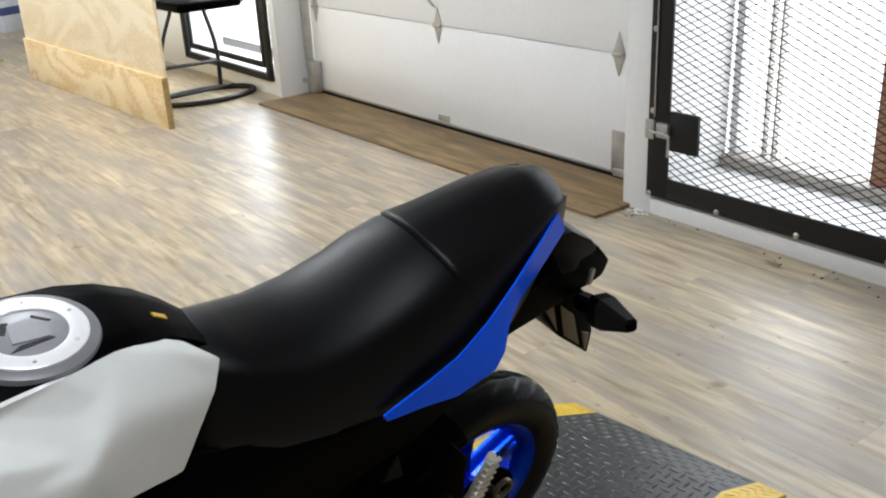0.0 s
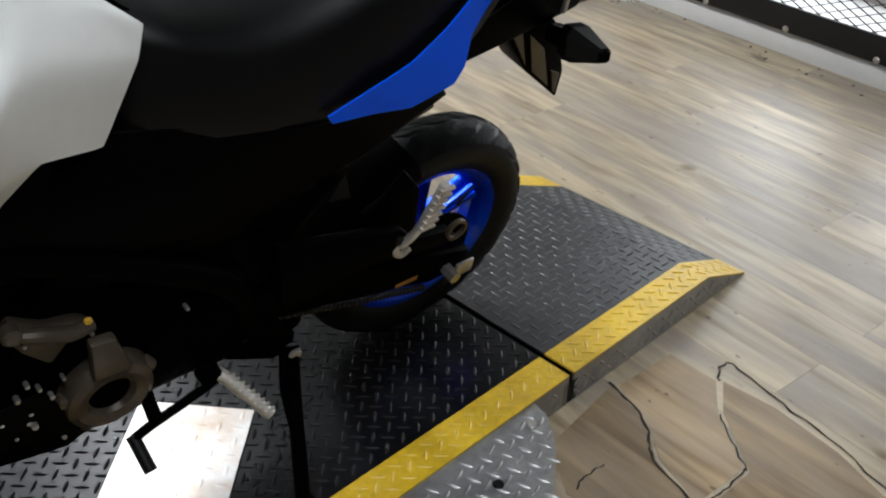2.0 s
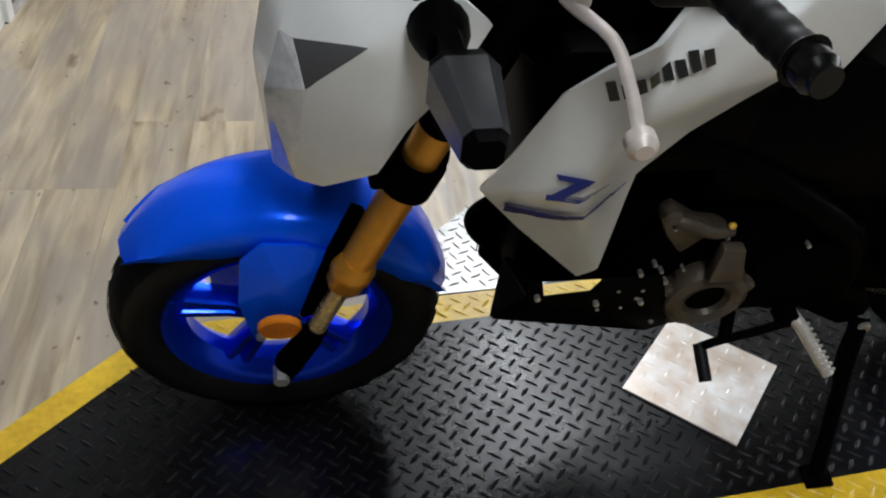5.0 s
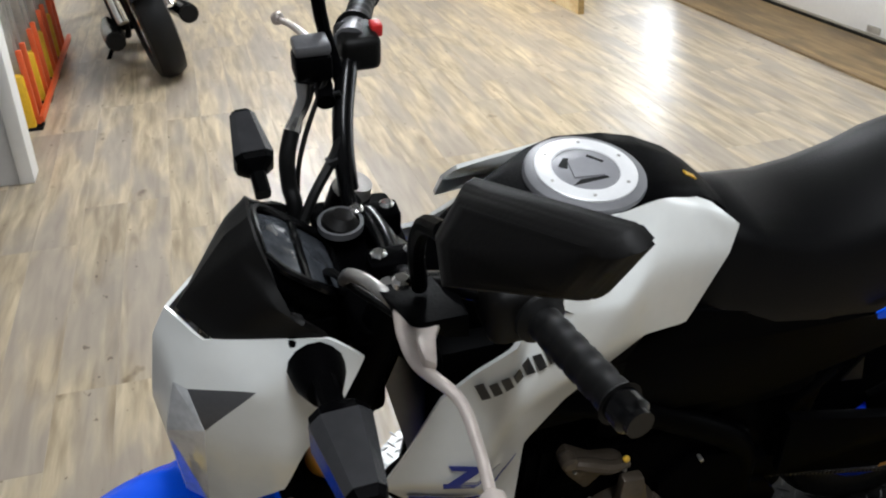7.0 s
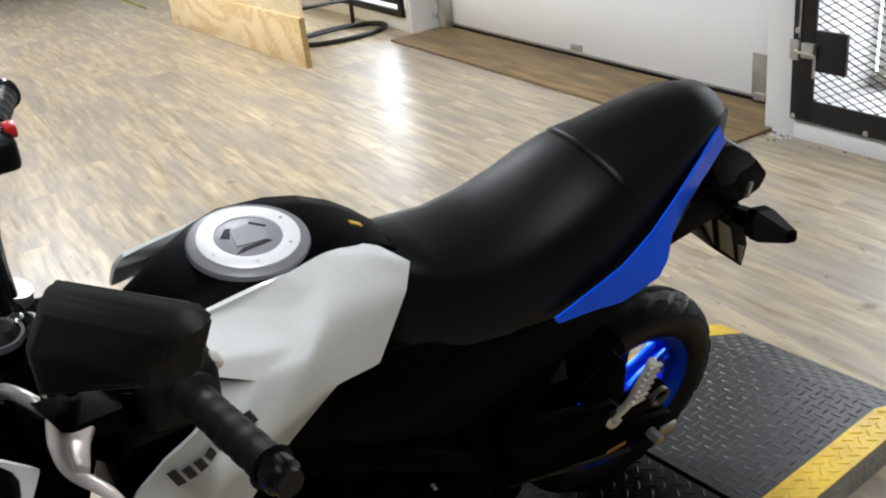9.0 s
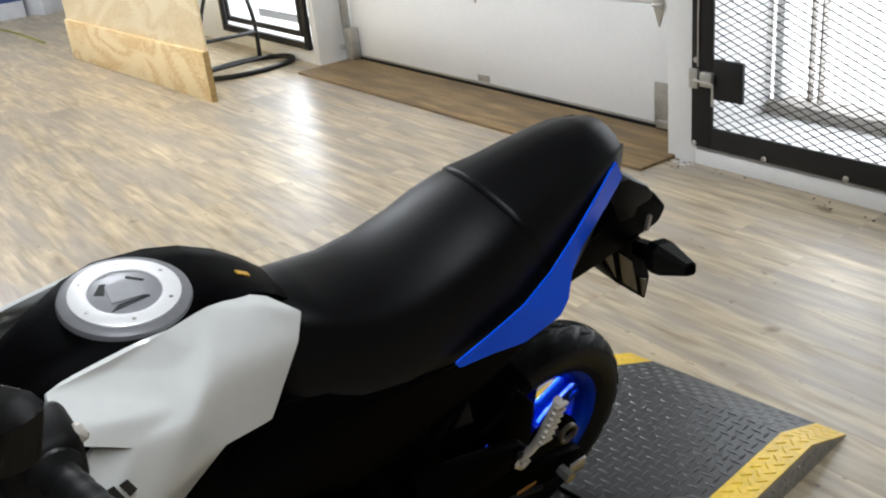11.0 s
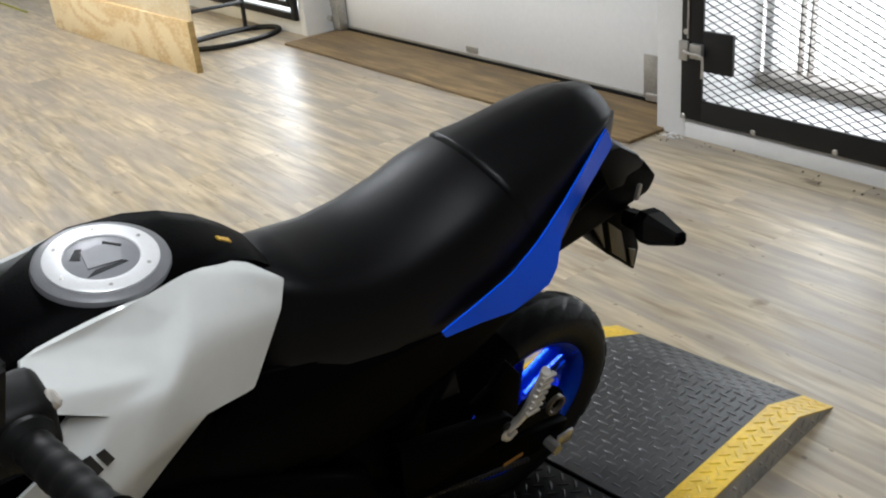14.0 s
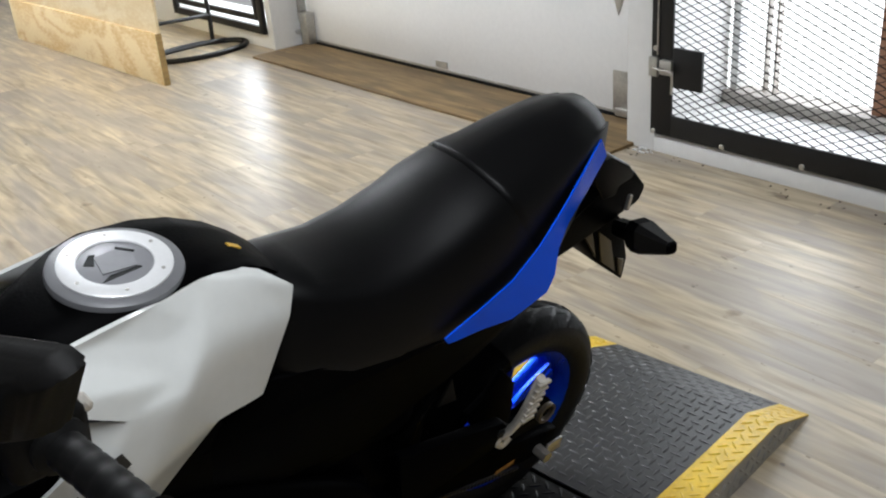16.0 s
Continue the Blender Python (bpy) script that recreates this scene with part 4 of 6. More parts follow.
def wheel(name, cx, cy, cz, r):
    """A cast wheel with a tubeless tyre, its centre at (cx, cy, cz)."""
    m = Matrix.Translation((cx, cy, cz))
    rr = 0.158
    rim_p = [(rr - 0.016, -0.026), (rr - 0.004, -0.036), (rr + 0.006, -0.040), (rr + 0.008, -0.034), (rr - 0.006, -0.028), (rr - 0.018, -0.012), (rr - 0.018, 0.012), (rr - 0.006, 0.028), (rr + 0.008, 0.034), (rr + 0.006, 0.040), (rr - 0.004, 0.036), (rr - 0.016, 0.026), (rr - 0.026, 0.012), (rr - 0.026, -0.012)]
    w = part(name, lathe(rim_p, 64, m, close=True), "blue_rim", bike, "blue cast wheel")
    hub = lathe([(0.0, -0.045), (0.026, -0.045), (0.034, -0.035), (0.03, -0.01), (0.03, 0.01), (0.034, 0.035), (0.026, 0.045), (0, 0.045)], 32, m)
    part("hub", hub, "blue_rim", w)
    for k in range(5):
        a = 2 * math.pi * (k + 0.35) / 5
        for s in (-1, 1):
            d0, d1 = a + s * 0.16, a + s * 0.10
            c0, c1 = Vector((math.cos(d0), 0, math.sin(d0))), Vector((math.cos(d1), 0, math.sin(d1)))
            t0, t1 = Vector((-c0.z, 0, c0.x)), Vector((-c1.z, 0, c1.x))
            rings = []
            for q, (rad, hw, hy) in enumerate(((0.026, 0.012, 0.024), (0.07, 0.009, 0.018), (rr - 0.018, 0.011, 0.020))):
                c, t = (c0 * (1 - q / 2) + c1 * (q / 2)).normalized(), (t0 * (1 - q / 2) + t1 * (q / 2)).normalized()
                o = Vector((cx, cy, cz)) + c * rad
                rings.append([o + t * hw + Vector((0, -hy * 0.6, 0)), o + t * hw * 0.5 + Vector((0, -hy, 0)), o - t * hw * 0.5 + Vector((0, -hy, 0)), o - t * hw + Vector((0, -hy * 0.6, 0)),
                              o - t * hw + Vector((0, hy * 0.6, 0)), o - t * hw * 0.5 + Vector((0, hy, 0)), o + t * hw * 0.5 + Vector((0, hy, 0)), o + t * hw + Vector((0, hy * 0.6, 0))])
            part("spoke", loft(rings), "blue_rim", w)
    tp = [(rr + 0.002, -0.034), (rr + 0.014, -0.046), (rr + 0.034, -0.0515), (r - 0.032, -0.051), (r - 0.018, -0.045), (r - 0.007, -0.031), (r - 0.001, -0.014), (r, 0)]
    tp = tp + [(a, -b) for a, b in tp[-2::-1]]
    ty = part("tyre", lathe(tp, 96, m), "tyre", w, "black road tyre")
    # tread blocks between swept grooves
    bm = bmesh.new()
    prof = lambda u: (float(np.interp(abs(u), [0, 0.014, 0.031, 0.045, 0.049], [r, r - 0.001, r - 0.007, r - 0.018, r - 0.024])), u)
    n_ = 26
    for k in range(n_):
        for s in (-1, 1):
            for u0, u1, w0 in ((0.004, 0.021, 0.085), (0.024, 0.046, 0.095)):
                cols = 4
                vs = []
                for iu in range(3):
                    uu = u0 + (u1 - u0) * iu / 2
                    ra, yy = prof(uu * s)
                    row = []
                    for iw in range(cols):
                        ang = 2 * math.pi * k / n_ + (-w0 + 2 * w0 * iw / (cols - 1)) + uu * 5.5
                        row.append(bm.verts.new((cx + (ra + 0.0024) * math.cos(ang), cy + yy * 1.02, cz + (ra + 0.0024) * math.sin(ang))))
                    vs.append(row)
                for iu in range(2):
                    for iw in range(cols - 1):
                        bm.faces.new((vs[iu][iw], vs[iu][iw + 1], vs[iu + 1][iw + 1], vs[iu + 1][iw]))
    bmesh.ops.solidify(bm, geom=bm.faces[:], thickness=0.004)
    tagged(part("tread", bm, "tyre", ty), kind="stuff")
    vp = Vector((cx + math.cos(0.4) * (rr - 0.03), cy - 0.01, cz + math.sin(0.4) * (rr - 0.03)))
    part("valve", tube([vp, vp - Vector((math.cos(0.4), 0.3, math.sin(0.4))) * 0.035], 0.004, 8, False), "rubber_seal", w)
    return w


FX, FY, FZ, WR = -1.187, 0.012, 0.234, 0.236
fw = wheel("front_wheel", FX, FY, FZ, WR)
RX, RY, RZ = 0.042, 0.044, 0.238
rw = wheel("rear_wheel", RX, RY, RZ, 0.239)
mw = Matrix.Translation((FX, FY + 0.055, FZ))
part("brake_disc", lathe([(0.055, -0.002), (0.098, -0.002), (0.098, 0.002), (0.055, 0.002)], 48, mw, close=True), "steel", fw, "steel brake disc")
mr_ = Matrix.Translation((RX - 0.006, RY - 0.012, RZ + 0.015))
part("sprocket", lathe([(0.035, -0.062), (0.078, -0.062), (0.078, -0.056), (0.035, -0.056)], 40, mr_, close=True), "frame", rw, "dark rear sprocket")
part("hub_ring", lathe([(0.016, -0.004), (0.021, -0.004), (0.021, 0.004), (0.016, 0.004)], 28, Matrix.Translation((0.004, -0.094, 0.373)), close=True), "engine_cast", rw, "bronze grey hub spacer ring")

# fork


def fork_at(z):
    return -1.101 + (z - 0.419) * 0.345


for s in (-1, 1):
    y = 0.006 + 0.094 * s
    leg = part("fork_leg", tube([(fork_at(0.445), y, 0.445), (fork_at(0.885), y, 0.885)], 0.0225, 24, False), "gold", bike, "gold anodised fork tube")
    part("fork_collar", tube([(fork_at(z), y, z) for z in (0.414, 0.420, 0.432, 0.438, 0.452, 0.458, 0.466)], [0.0225, 0.0255, 0.0255, 0.0285, 0.0285, 0.026, 0.0235], 28, False), "gold", leg, "gold fork collar")
    part("slider", tube([(fork_at(0.29), y, 0.29), (fork_at(0.425), y, 0.425)], 0.0128, 18, False), "slider_metal", leg, "bare bronze-tinted fork slider")
    part("fork_foot", tube([(FX + 0.004, y, 0.202), (FX + 0.012, y, 0.232), (fork_at(0.28), y, 0.285), (fork_at(0.318), y, 0.318)], [0.015, 0.021, 0.018, 0.0155], 16, False), "engine_black", leg, "black cast fork foot")
    part("fork_sleeve", tube([(fork_at(0.69), y, 0.69), (fork_at(0.888), y, 0.888)], 0.0245, 20, False), "plastic", leg, "black fork sleeve")
    part("axle_nut", tube([(FX, y, FZ - 0.012), (FX, y + 0.028 * s, FZ - 0.012)], 0.011, 6, False), "steel", leg, "zinc axle nut")
    part("fork_cap", tube([(fork_at(0.884), y, 0.884), (fork_at(0.902), y, 0.902)], [0.0235, 0.0215], 20, False), "steel", leg)
    part("fork_clamp", tube([(fork_at(0.600), y, 0.600), (fork_at(0.642), y, 0.642)], 0.033, 20, False), "engine_black", leg, "black lower fork clamp")
    part("clamp_lug", box(fork_at(0.62) - 0.048, fork_at(0.62) - 0.02, y - 0.014, y + 0.014, 0.604, 0.638, 0.005), "engine_black", leg)
    part("clamp_bolt", disc((fork_at(0.62) - 0.046, y - 0.012 * s, 0.622), 0.006, 0.012, (1, 0, 0), 0.001, 10), "steel", leg)
part("lower_yoke", box(-1.075, -0.985, -0.080, 0.092, 0.605, 0.64, 0.012), "engine_black", bike)
part("upper_yoke", box(-0.99, -0.89, -0.108, 0.120, 0.845, 0.867, 0.010), "engine_black", bike, "black top yoke")
part("steering_head", tube([(-0.97, 0, 0.63), (-0.905, 0, 0.83)], 0.032, 18, False), "frame", bike)
part("stem_nut", disc((-0.915, 0.0, 0.875), 0.018, 0.018, (0, 0, 1), 0.003, 6), "chrome", bike)
ig = part("ignition_lock", disc((-0.966, 0.036, 0.896), 0.021, 0.026, (0.25, 0, 1), 0.009, 28), "plastic_satin", bike, "round black ignition lock")
part("lock_bezel", lathe([(0.022, -0.004), (0.0255, -0.004), (0.0255, 0.004), (0.022, 0.004)], 32, Matrix.Translation((-0.966, 0.036, 0.896)) @ Matrix.Rotation(radians(90), 4, "X"), close=True), "plastic_grey", ig, "dark grey lock bezel")

# front mudguard with side skirts and struts
def guard_ring(ang, ro, hw, skirt):
    c, s = math.cos(ang), math.sin(ang)
    pts = []
    for y, dr in ((-hw, -skirt), (-hw * 1.02, -skirt * 0.45), (-hw * 0.93, -0.012), (-hw * 0.62, -0.002), (0, 0.003), (hw * 0.62, -0.002), (hw * 0.93, -0.012), (hw * 1.02, -skirt * 0.45), (hw, -skirt)):
        pts.append((FX + (ro + dr) * c, FY + y, FZ + (ro + dr) * s))
    inner = [(FX + (ro + dr - 0.004) * c, FY + y * 0.94, FZ + (ro + dr - 0.004) * s) for y, dr in ((hw, -skirt), (hw, -skirt * 0.45), (hw * 0.92, -0.013), (hw * 0.6, -0.004), (0, 0), (-hw * 0.6, -0.004), (-hw * 0.92, -0.013), (-hw, -skirt * 0.45), (-hw, -skirt))]
    return pts + inner


rings = []
for k in range(27):
    u = k / 26
    deg = 141 - 122 * u
    hw = float(np.interp(u, [0, 0.12, 0.5, 0.85, 1], [0.036, 0.060, 0.072, 0.066, 0.050]))
    sk = float(np.interp(u, [0, 0.12, 0.25, 0.46, 0.6, 0.85, 1], [0.006, 0.028, 0.058, 0.070, 0.066, 0.046, 0.014]))
    rings.append(guard_ring(radians(deg), 0.252 + 0.004 * (1 - u) + 0.016 * math.sin(u * math.pi), hw, sk))
guard = part("front_mudguard", loft(rings), "blue_paint", bike, "glossy candy blue front mudguard", 50)
for s in (-1, 1):
    y = 0.078 * s
    gv = [(-1.232, y, 0.440), (-1.204, y * 1.02, 0.474), (-1.150, y * 1.02, 0.468), (-1.105, y * 1.0, 0.440), (-1.140, y * 1.10, 0.365), (-1.185, y * 1.18, 0.290), (-1.222, y * 1.16, 0.285), (-1.238, y * 1.12, 0.360), (-1.180, y * 1.20, 0.405)]
    bm = facets([(a, FY + b, c) for a, b, c in gv], [(0, 1, 8), (1, 2, 8), (2, 3, 8), (3, 4, 8), (4, 5, 8), (5, 6, 7, 8), (7, 0, 8)], 0.006, 0.002)
    st = part("guard_strut", bm, "blue_paint", guard, "blue mudguard side strut")
    part("strut_screw", disc((-1.212, FY + y * 1.24, 0.296), 0.006, 0.010, (0, 1, 0), 0.002, 10), "steel", guard)
    part("fork_bracket", facets([(-1.097, 0.074 * s, 0.557), (-1.080, 0.074 * s, 0.548), (-1.113, 0.074 * s, 0.386), (-1.141, 0.074 * s, 0.336), (-1.159, 0.074 * s, 0.334), (-1.124, 0.074 * s, 0.473)], [tuple(range(6))], 0.010, 0.003), "engine_black", guard, "black fork bracket plate")
    part("side_reflector", disc((-1.186, FY + y * 1.42, 0.338), 0.029, 0.012, (0, 1, 0.15), 0.003, 24), "amber", guard, "round amber side reflector")

# headlamp cowl: white faceted shell, lens, black visor
CV = {
    "n0": (-1.184, 0.0, 0.818), "n1": (-1.200, 0.0, 0.720), "n2": (-1.190, 0.0, 0.585),
    "a": (-1.135, -0.050, 0.845), "b": (-1.012, -0.112, 0.877), "c": (-0.978, -0.122, 0.850), "d": (-1.012, -0.132, 0.785),
    "e": (-1.050, -0.130, 0.725), "f": (-1.074, -0.118, 0.650), "g": (-1.130, -0.092, 0.604), "h": (-1.159, -0.060, 0.787),
    "i": (-1.088, -0.108, 0.814), "j": (-1.149, -0.085, 0.742), "k": (-1.160, -0.070, 0.594), "p": (-1.166, 0.0, 0.855), "l0": (-1.172, -0.046, 0.788), "l1": (-1.190, -0.050, 0.715), "l2": (-1.183, -0.050, 0.598),
    "m": (-1.085, -0.118, 0.722),
}
keys = list(CV)
for s in (1, -1):
    vs = [CV[k] if s > 0 else mirror(CV[k]) for k in keys]
    ix = {k: i for i, k in enumerate(keys)}
    F = lambda *q: tuple(ix[k] for k in q)
    bm = soft_panel(vs, [F("n0", "p", "a"), F("n0", "a", "h", "l0"), F("n0", "l0", "l1", "n1"), F("n1", "l1", "l2", "n2"), F("a", "b", "i"), F("a", "i", "h"), F("b", "c", "i"), F("c", "d", "i"), F("d", "m", "i"), F("d", "e", "m"), F("m", "j", "i"), F("e", "f", "m"), F("f", "g", "m"), F("m", "g", "j"), F("g", "k", "j")], 0.004, 4, 2, 0.08)
    cw = part("headlamp_cowl", bm, "white_paint", bike, "white faceted headlamp cowl", 40)
    part("cowl_inset", facets([vs[ix["h"]], vs[ix["i"]], vs[ix["j"]]], [(0, 1, 2)], 0.005, 0.0015), "plastic_grey", cw, "dark grey triangular inset")
    part("headlamp_lens", facets([vs[ix["l0"]], vs[ix["h"]], vs[ix["j"]], vs[ix["k"]], vs[ix["l2"]], vs[ix["l1"]]], [(0, 1, 2), (0, 2, 5), (5, 2, 3), (5, 3, 4)], 0.003, 0.001), "lens", cw, "clear headlamp lens")
    part("lamp_reflector", facets([(-1.15, 0, 0.77), (-1.135, -0.05 * s, 0.765), (-1.125, -0.06 * s, 0.70), (-1.14, -0.05 * s, 0.63), (-1.155, 0, 0.62), (-1.11, -0.03 * s, 0.70)], [(0, 1, 5), (1, 2, 5), (2, 3, 5), (3, 4, 5), (4, 0, 5)], 0.002), "reflector", cw, "bright lamp reflector")
# visor over the meter
vis = {"p": (-1.156, 0.0, 0.850), "q": (-1.119, -0.056, 0.842), "r": (-1.012, -0.108, 0.872), "t": (-1.066, -0.083, 0.910), "u": (-1.090, -0.034, 0.935), "v": (-1.094, 0.0, 0.938), "w": (-1.066, -0.039, 0.954), "x": (-1.068, 0.0, 0.957), "y2": (-1.042, -0.098, 0.894), "z": (-1.056, -0.066, 0.926)}
for s in (1, -1):
    g = lambda k: vis[k] if s > 0 else mirror(vis[k])
    bm = soft_panel([g(k) for k in ("p", "q", "r", "t", "u", "v", "w", "x", "y2", "z")], [(0, 1, 4, 5), (1, 2, 3), (1, 3, 4), (5, 4, 6, 7), (4, 3, 9, 6), (3, 2, 8, 9)], 0.005, 4, 1, 0.12)
    part("meter_visor", bm, "plastic_satin", bike, "matt black meter visor", 40)
part("cowl_liner", box(-1.052, -1.036, -0.100, 0.100, 0.70, 0.868, 0.006), "plastic", bike, "black liner behind the headlamp cowl")
part("fork_cover", box(-1.036, -0.935, -0.050, 0.050, 0.66, 0.84, 0.012), "plastic", bike, "black steering head cover")
METER = pose(-1.022, 0.0, 0.898, 0, 41, 0)
meter = part("instrument", box(-0.058, 0.056, -0.052, 0.052, -0.034, 0.0, 0.012, m=METER), "plastic", bike, "black instrument housing")
part("meter_face", prism([(-0.050, -0.034), (-0.020, -0.046), (0.046, -0.040), (0.050, 0.0), (0.046, 0.040), (-0.020, 0.046), (-0.050, 0.034)], -0.002, 0.003, "z", 0.002, m=METER), "meter", meter, "glossy dark meter glass")
part("meter_rim", tube([METER @ Vector(q) for q in ((-0.054, -0.036, 0.003), (-0.020, -0.050, 0.003), (0.048, -0.044, 0.003), (0.054, 0.0, 0.003), (0.048, 0.044, 0.003), (-0.020, 0.050, 0.003), (-0.054, 0.036, 0.003), (-0.054, -0.036, 0.003))], 0.0055, 8), "plastic_gloss", meter, "gloss black meter rim")
part("meter_bridge", box(-0.006, 0.006, -0.046, 0.046, 0.001, 0.006, 0.002, m=METER), "plastic_gloss", meter)
part("meter_stay", box(-1.065, -1.0, -0.045, 0.045, 0.80, 0.875, 0.010), "plastic", meter, "black instrument stay")

# indicators
def indicator(root, tip, size, name="indicator", lens="lens_smoke", shape=((0.0, 0.42, 0.5), (0.24, 0.42, 0.45), (0.34, 1.0, 0.95), (0.42, 1.08, 1.0), (0.94, 0.68, 0.7), (1.0, 0.5, 0.5))):
    root, tip = Vector(root), Vector(tip)
    d = (tip - root).normalized()
    up = Vector((0, 0, 1))
    s = d.cross(up).normalized()
    up = s.cross(d)
    ln = (tip - root).length
    rings = []
    for u, a, b in shape:
        o = root + d * ln * u
        rings.append([o + s * size * a * x + up * size * b * z for x, z in ((-1, -0.6), (-0.6, -1), (0.6, -1), (1, -0.6), (1, 0.6), (0.6, 1), (-0.6, 1), (-1, 0.6))])
    ob = part(name, loft(rings), "plastic", bike, "black faceted indicator", 30)
    c = root + d * ln * 0.72
    part("lens", loft([[c + (p - c) * 1.02 for p in r] for r in rings[3:5]]), lens, ob, "smoked lens")
    return ob


indicator((-1.027, -0.155, 0.861), (-1.022, -0.315, 0.882), 0.0275)
part("indicator_boot", tube([(-1.028, -0.115, 0.844), (-1.028, -0.135, 0.848), (-1.028, -0.160, 0.855)], [0.030, 0.027, 0.018], 14, False), "plastic", bike, "black rubber indicator boot")
indicator((-1.038, 0.118, 0.888), (-1.044, 0.224, 0.931), 0.0215)
WEDGE = ((0.0, 0.6, 0.6), (0.25, 0.6, 0.65), (0.36, 0.95, 1.1), (0.52, 0.95, 1.05), (0.97, 0.45, 0.42), (1.0, 0.3, 0.28))
indicator((0.157, -0.045, 0.687), (0.126, -0.170, 0.733), 0.0245, "rear_indicator", "plastic_satin", WEDGE)
indicator((0.157, 0.045, 0.687), (0.126, 0.170, 0.733), 0.0245, "rear_indicator", "plastic_satin", WEDGE)

# handlebar and controls
bar_l = [(-0.925, 0.0, 0.893), (-0.927, -0.055, 0.898), (-0.918, -0.11, 0.930), (-0.895, -0.17, 0.975), (-0.852, -0.240, 0.992), (-0.830, -0.385, 1.014)]
bar_r = [(-0.925, 0.0, 0.893), (-0.931, 0.050, 0.888), (-0.942, 0.075, 0.877), (-0.944, 0.105, 0.925), (-0.937, 0.140, 0.967), (-0.920, 0.185, 1.001), (-0.897, 0.245, 1.013), (-0.867, 0.330, 1.001)]
bar = part("handlebar", tube(bar_l[::-1] + bar_r[1:], 0.0125, 14), "plastic_gloss", bike, "black tubular handlebar")
for s in (-1, 1):
    part("bar_clamp", box(-0.958, -0.895, 0.05 * s - 0.016, 0.05 * s + 0.016, 0.868 - 0.008 * s, 0.908 - 0.010 * s, 0.007), "engine_black", bar, "black handlebar clamp")
    for x_ in (-0.945, -0.910):
        part("clamp_bolt", disc((x_, 0.05 * s, 0.910 - 0.010 * s), 0.0085, 0.010, (0, 0, 1), 0.003, 14), "chrome", bar, "zinc cap bolt")
for pts, s in ((bar_l, -1), (bar_r, 1)):
    p0, p1 = Vector(pts[-2]), Vector(pts[-1])
    d = (p1 - p0).normalized()
    g0 = p0 + d * 0.0
    prof = []
    rad = []
    for k in range(25):
        prof.append(g0 + d * (0.122 * k / 24))
        rad.append(0.0166 if k % 4 else 0.0150)
    rad[0], rad[1], rad[-1] = 0.024, 0.024, 0.0205
    gp = part("grip", tube(prof, rad, 20, False), "rubber_seal", bar, "ribbed black rubber grip")
    part("bar_end", tube([g0 + d * 0.122, g0 + d * 0.138, g0 + d * 0.145], [0.0165, 0.0165, 0.010], 18, False), "plastic_gloss", bar)
    o = p0 - d * 0.035
    if s < 0:
        part("switch_housing", box(-0.034, 0.036, -0.030, 0.030, -0.036, 0.030, 0.014, m=Matrix.Translation(o), seg=3), "plastic_satin", bar, "black switch housing", 45)
    else:
        part("switch_housing", box(-0.018, 0.030, -0.030, 0.026, -0.026, 0.016, 0.009, m=Matrix.Translation(o), seg=3), "plastic_satin", bar, "black switch housing", 45)
        part("housing_collar", tube([o - d * 0.01, o + d * 0.032], [0.021, 0.019], 18, False), "plastic_grey", bar, "grey throttle collar")
    if s < 0:
        part("switch_button", disc(o + Vector((0.034, -0.015, 0.018)), 0.009, 0.012, (1, 0, 0.5), 0.003, 14), "peg", bar, "pale switch button")
        part("switch_button", disc(o + Vector((0.034, 0.008, -0.004)), 0.008, 0.012, (1, 0, 0), 0.003, 14), "plastic_gloss", bar)
    else:
        part("kill_switch", box(0.022, 0.036, -0.010, 0.008, 0.006, 0.022, 0.003, m=Matrix.Translation(o)), "red", bar, "red engine stop switch")
# clutch lever, perch and mirror stalk on the left
part("clutch_perch", facets([(-0.972, -0.140, 0.965), (-0.900, -0.140, 0.965), (-0.905, -0.212, 0.982), (-0.958, -0.212, 0.982), (-0.955, -0.172, 0.938)], [(0, 1, 2, 3), (0, 3, 4)], 0.024, 0.004), "plastic", bar, "black clutch lever perch")
part("clutch_lever", tube([(-0.956, -0.178, 0.966), (-0.962, -0.215, 0.974), (-0.962, -0.252, 0.976), (-0.942, -0.297, 0.978), (-0.942, -0.345, 0.977), (-0.946, -0.385, 0.974)], [0.009, 0.0095, 0.0070, 0.0056, 0.0050, 0.0050], 12, True, flat=0.7), "lever", bar, "bare cast clutch lever")
part("lever_root", facets([(-0.961, -0.185, 0.974), (-0.927, -0.205, 0.977), (-0.938, -0.222, 0.975), (-0.949, -0.262, 0.984), (-0.959, -0.258, 0.990), (-0.958, -0.220, 0.979)], [(0, 1, 2, 5), (5, 2, 3, 4)], 0.010, 0.003), "lever", bar, "broad cast lever root")
part("lever_ball", disc((-0.947, -0.394, 0.973), 0.0112, 0.020, (0.05, 1, -0.1), 0.009, 18), "lever", bar)
part("pivot_bolt", disc((-0.952, -0.160, 0.985), 0.009, 0.012, (0, 0, 1), 0.003, 12), "chrome", bar)
part("clutch_cable", tube([(-0.952, -0.155, 0.935), (-0.975, -0.10, 0.92), (-0.995, -0.03, 0.89), (-0.985, 0.03, 0.80), (-0.93, 0.05, 0.68)], 0.0045, 8), "rubber_seal", bar)
part("brake_master", box(-0.986, -0.944, 0.146, 0.182, 1.008, 1.040, 0.006), "plastic", bar, "black brake fluid reservoir")
part("reservoir_cap", box(-0.985, -0.945, 0.148, 0.180, 1.040, 1.054, 0.004), "plastic_grey", bar, "grey reservoir cap")
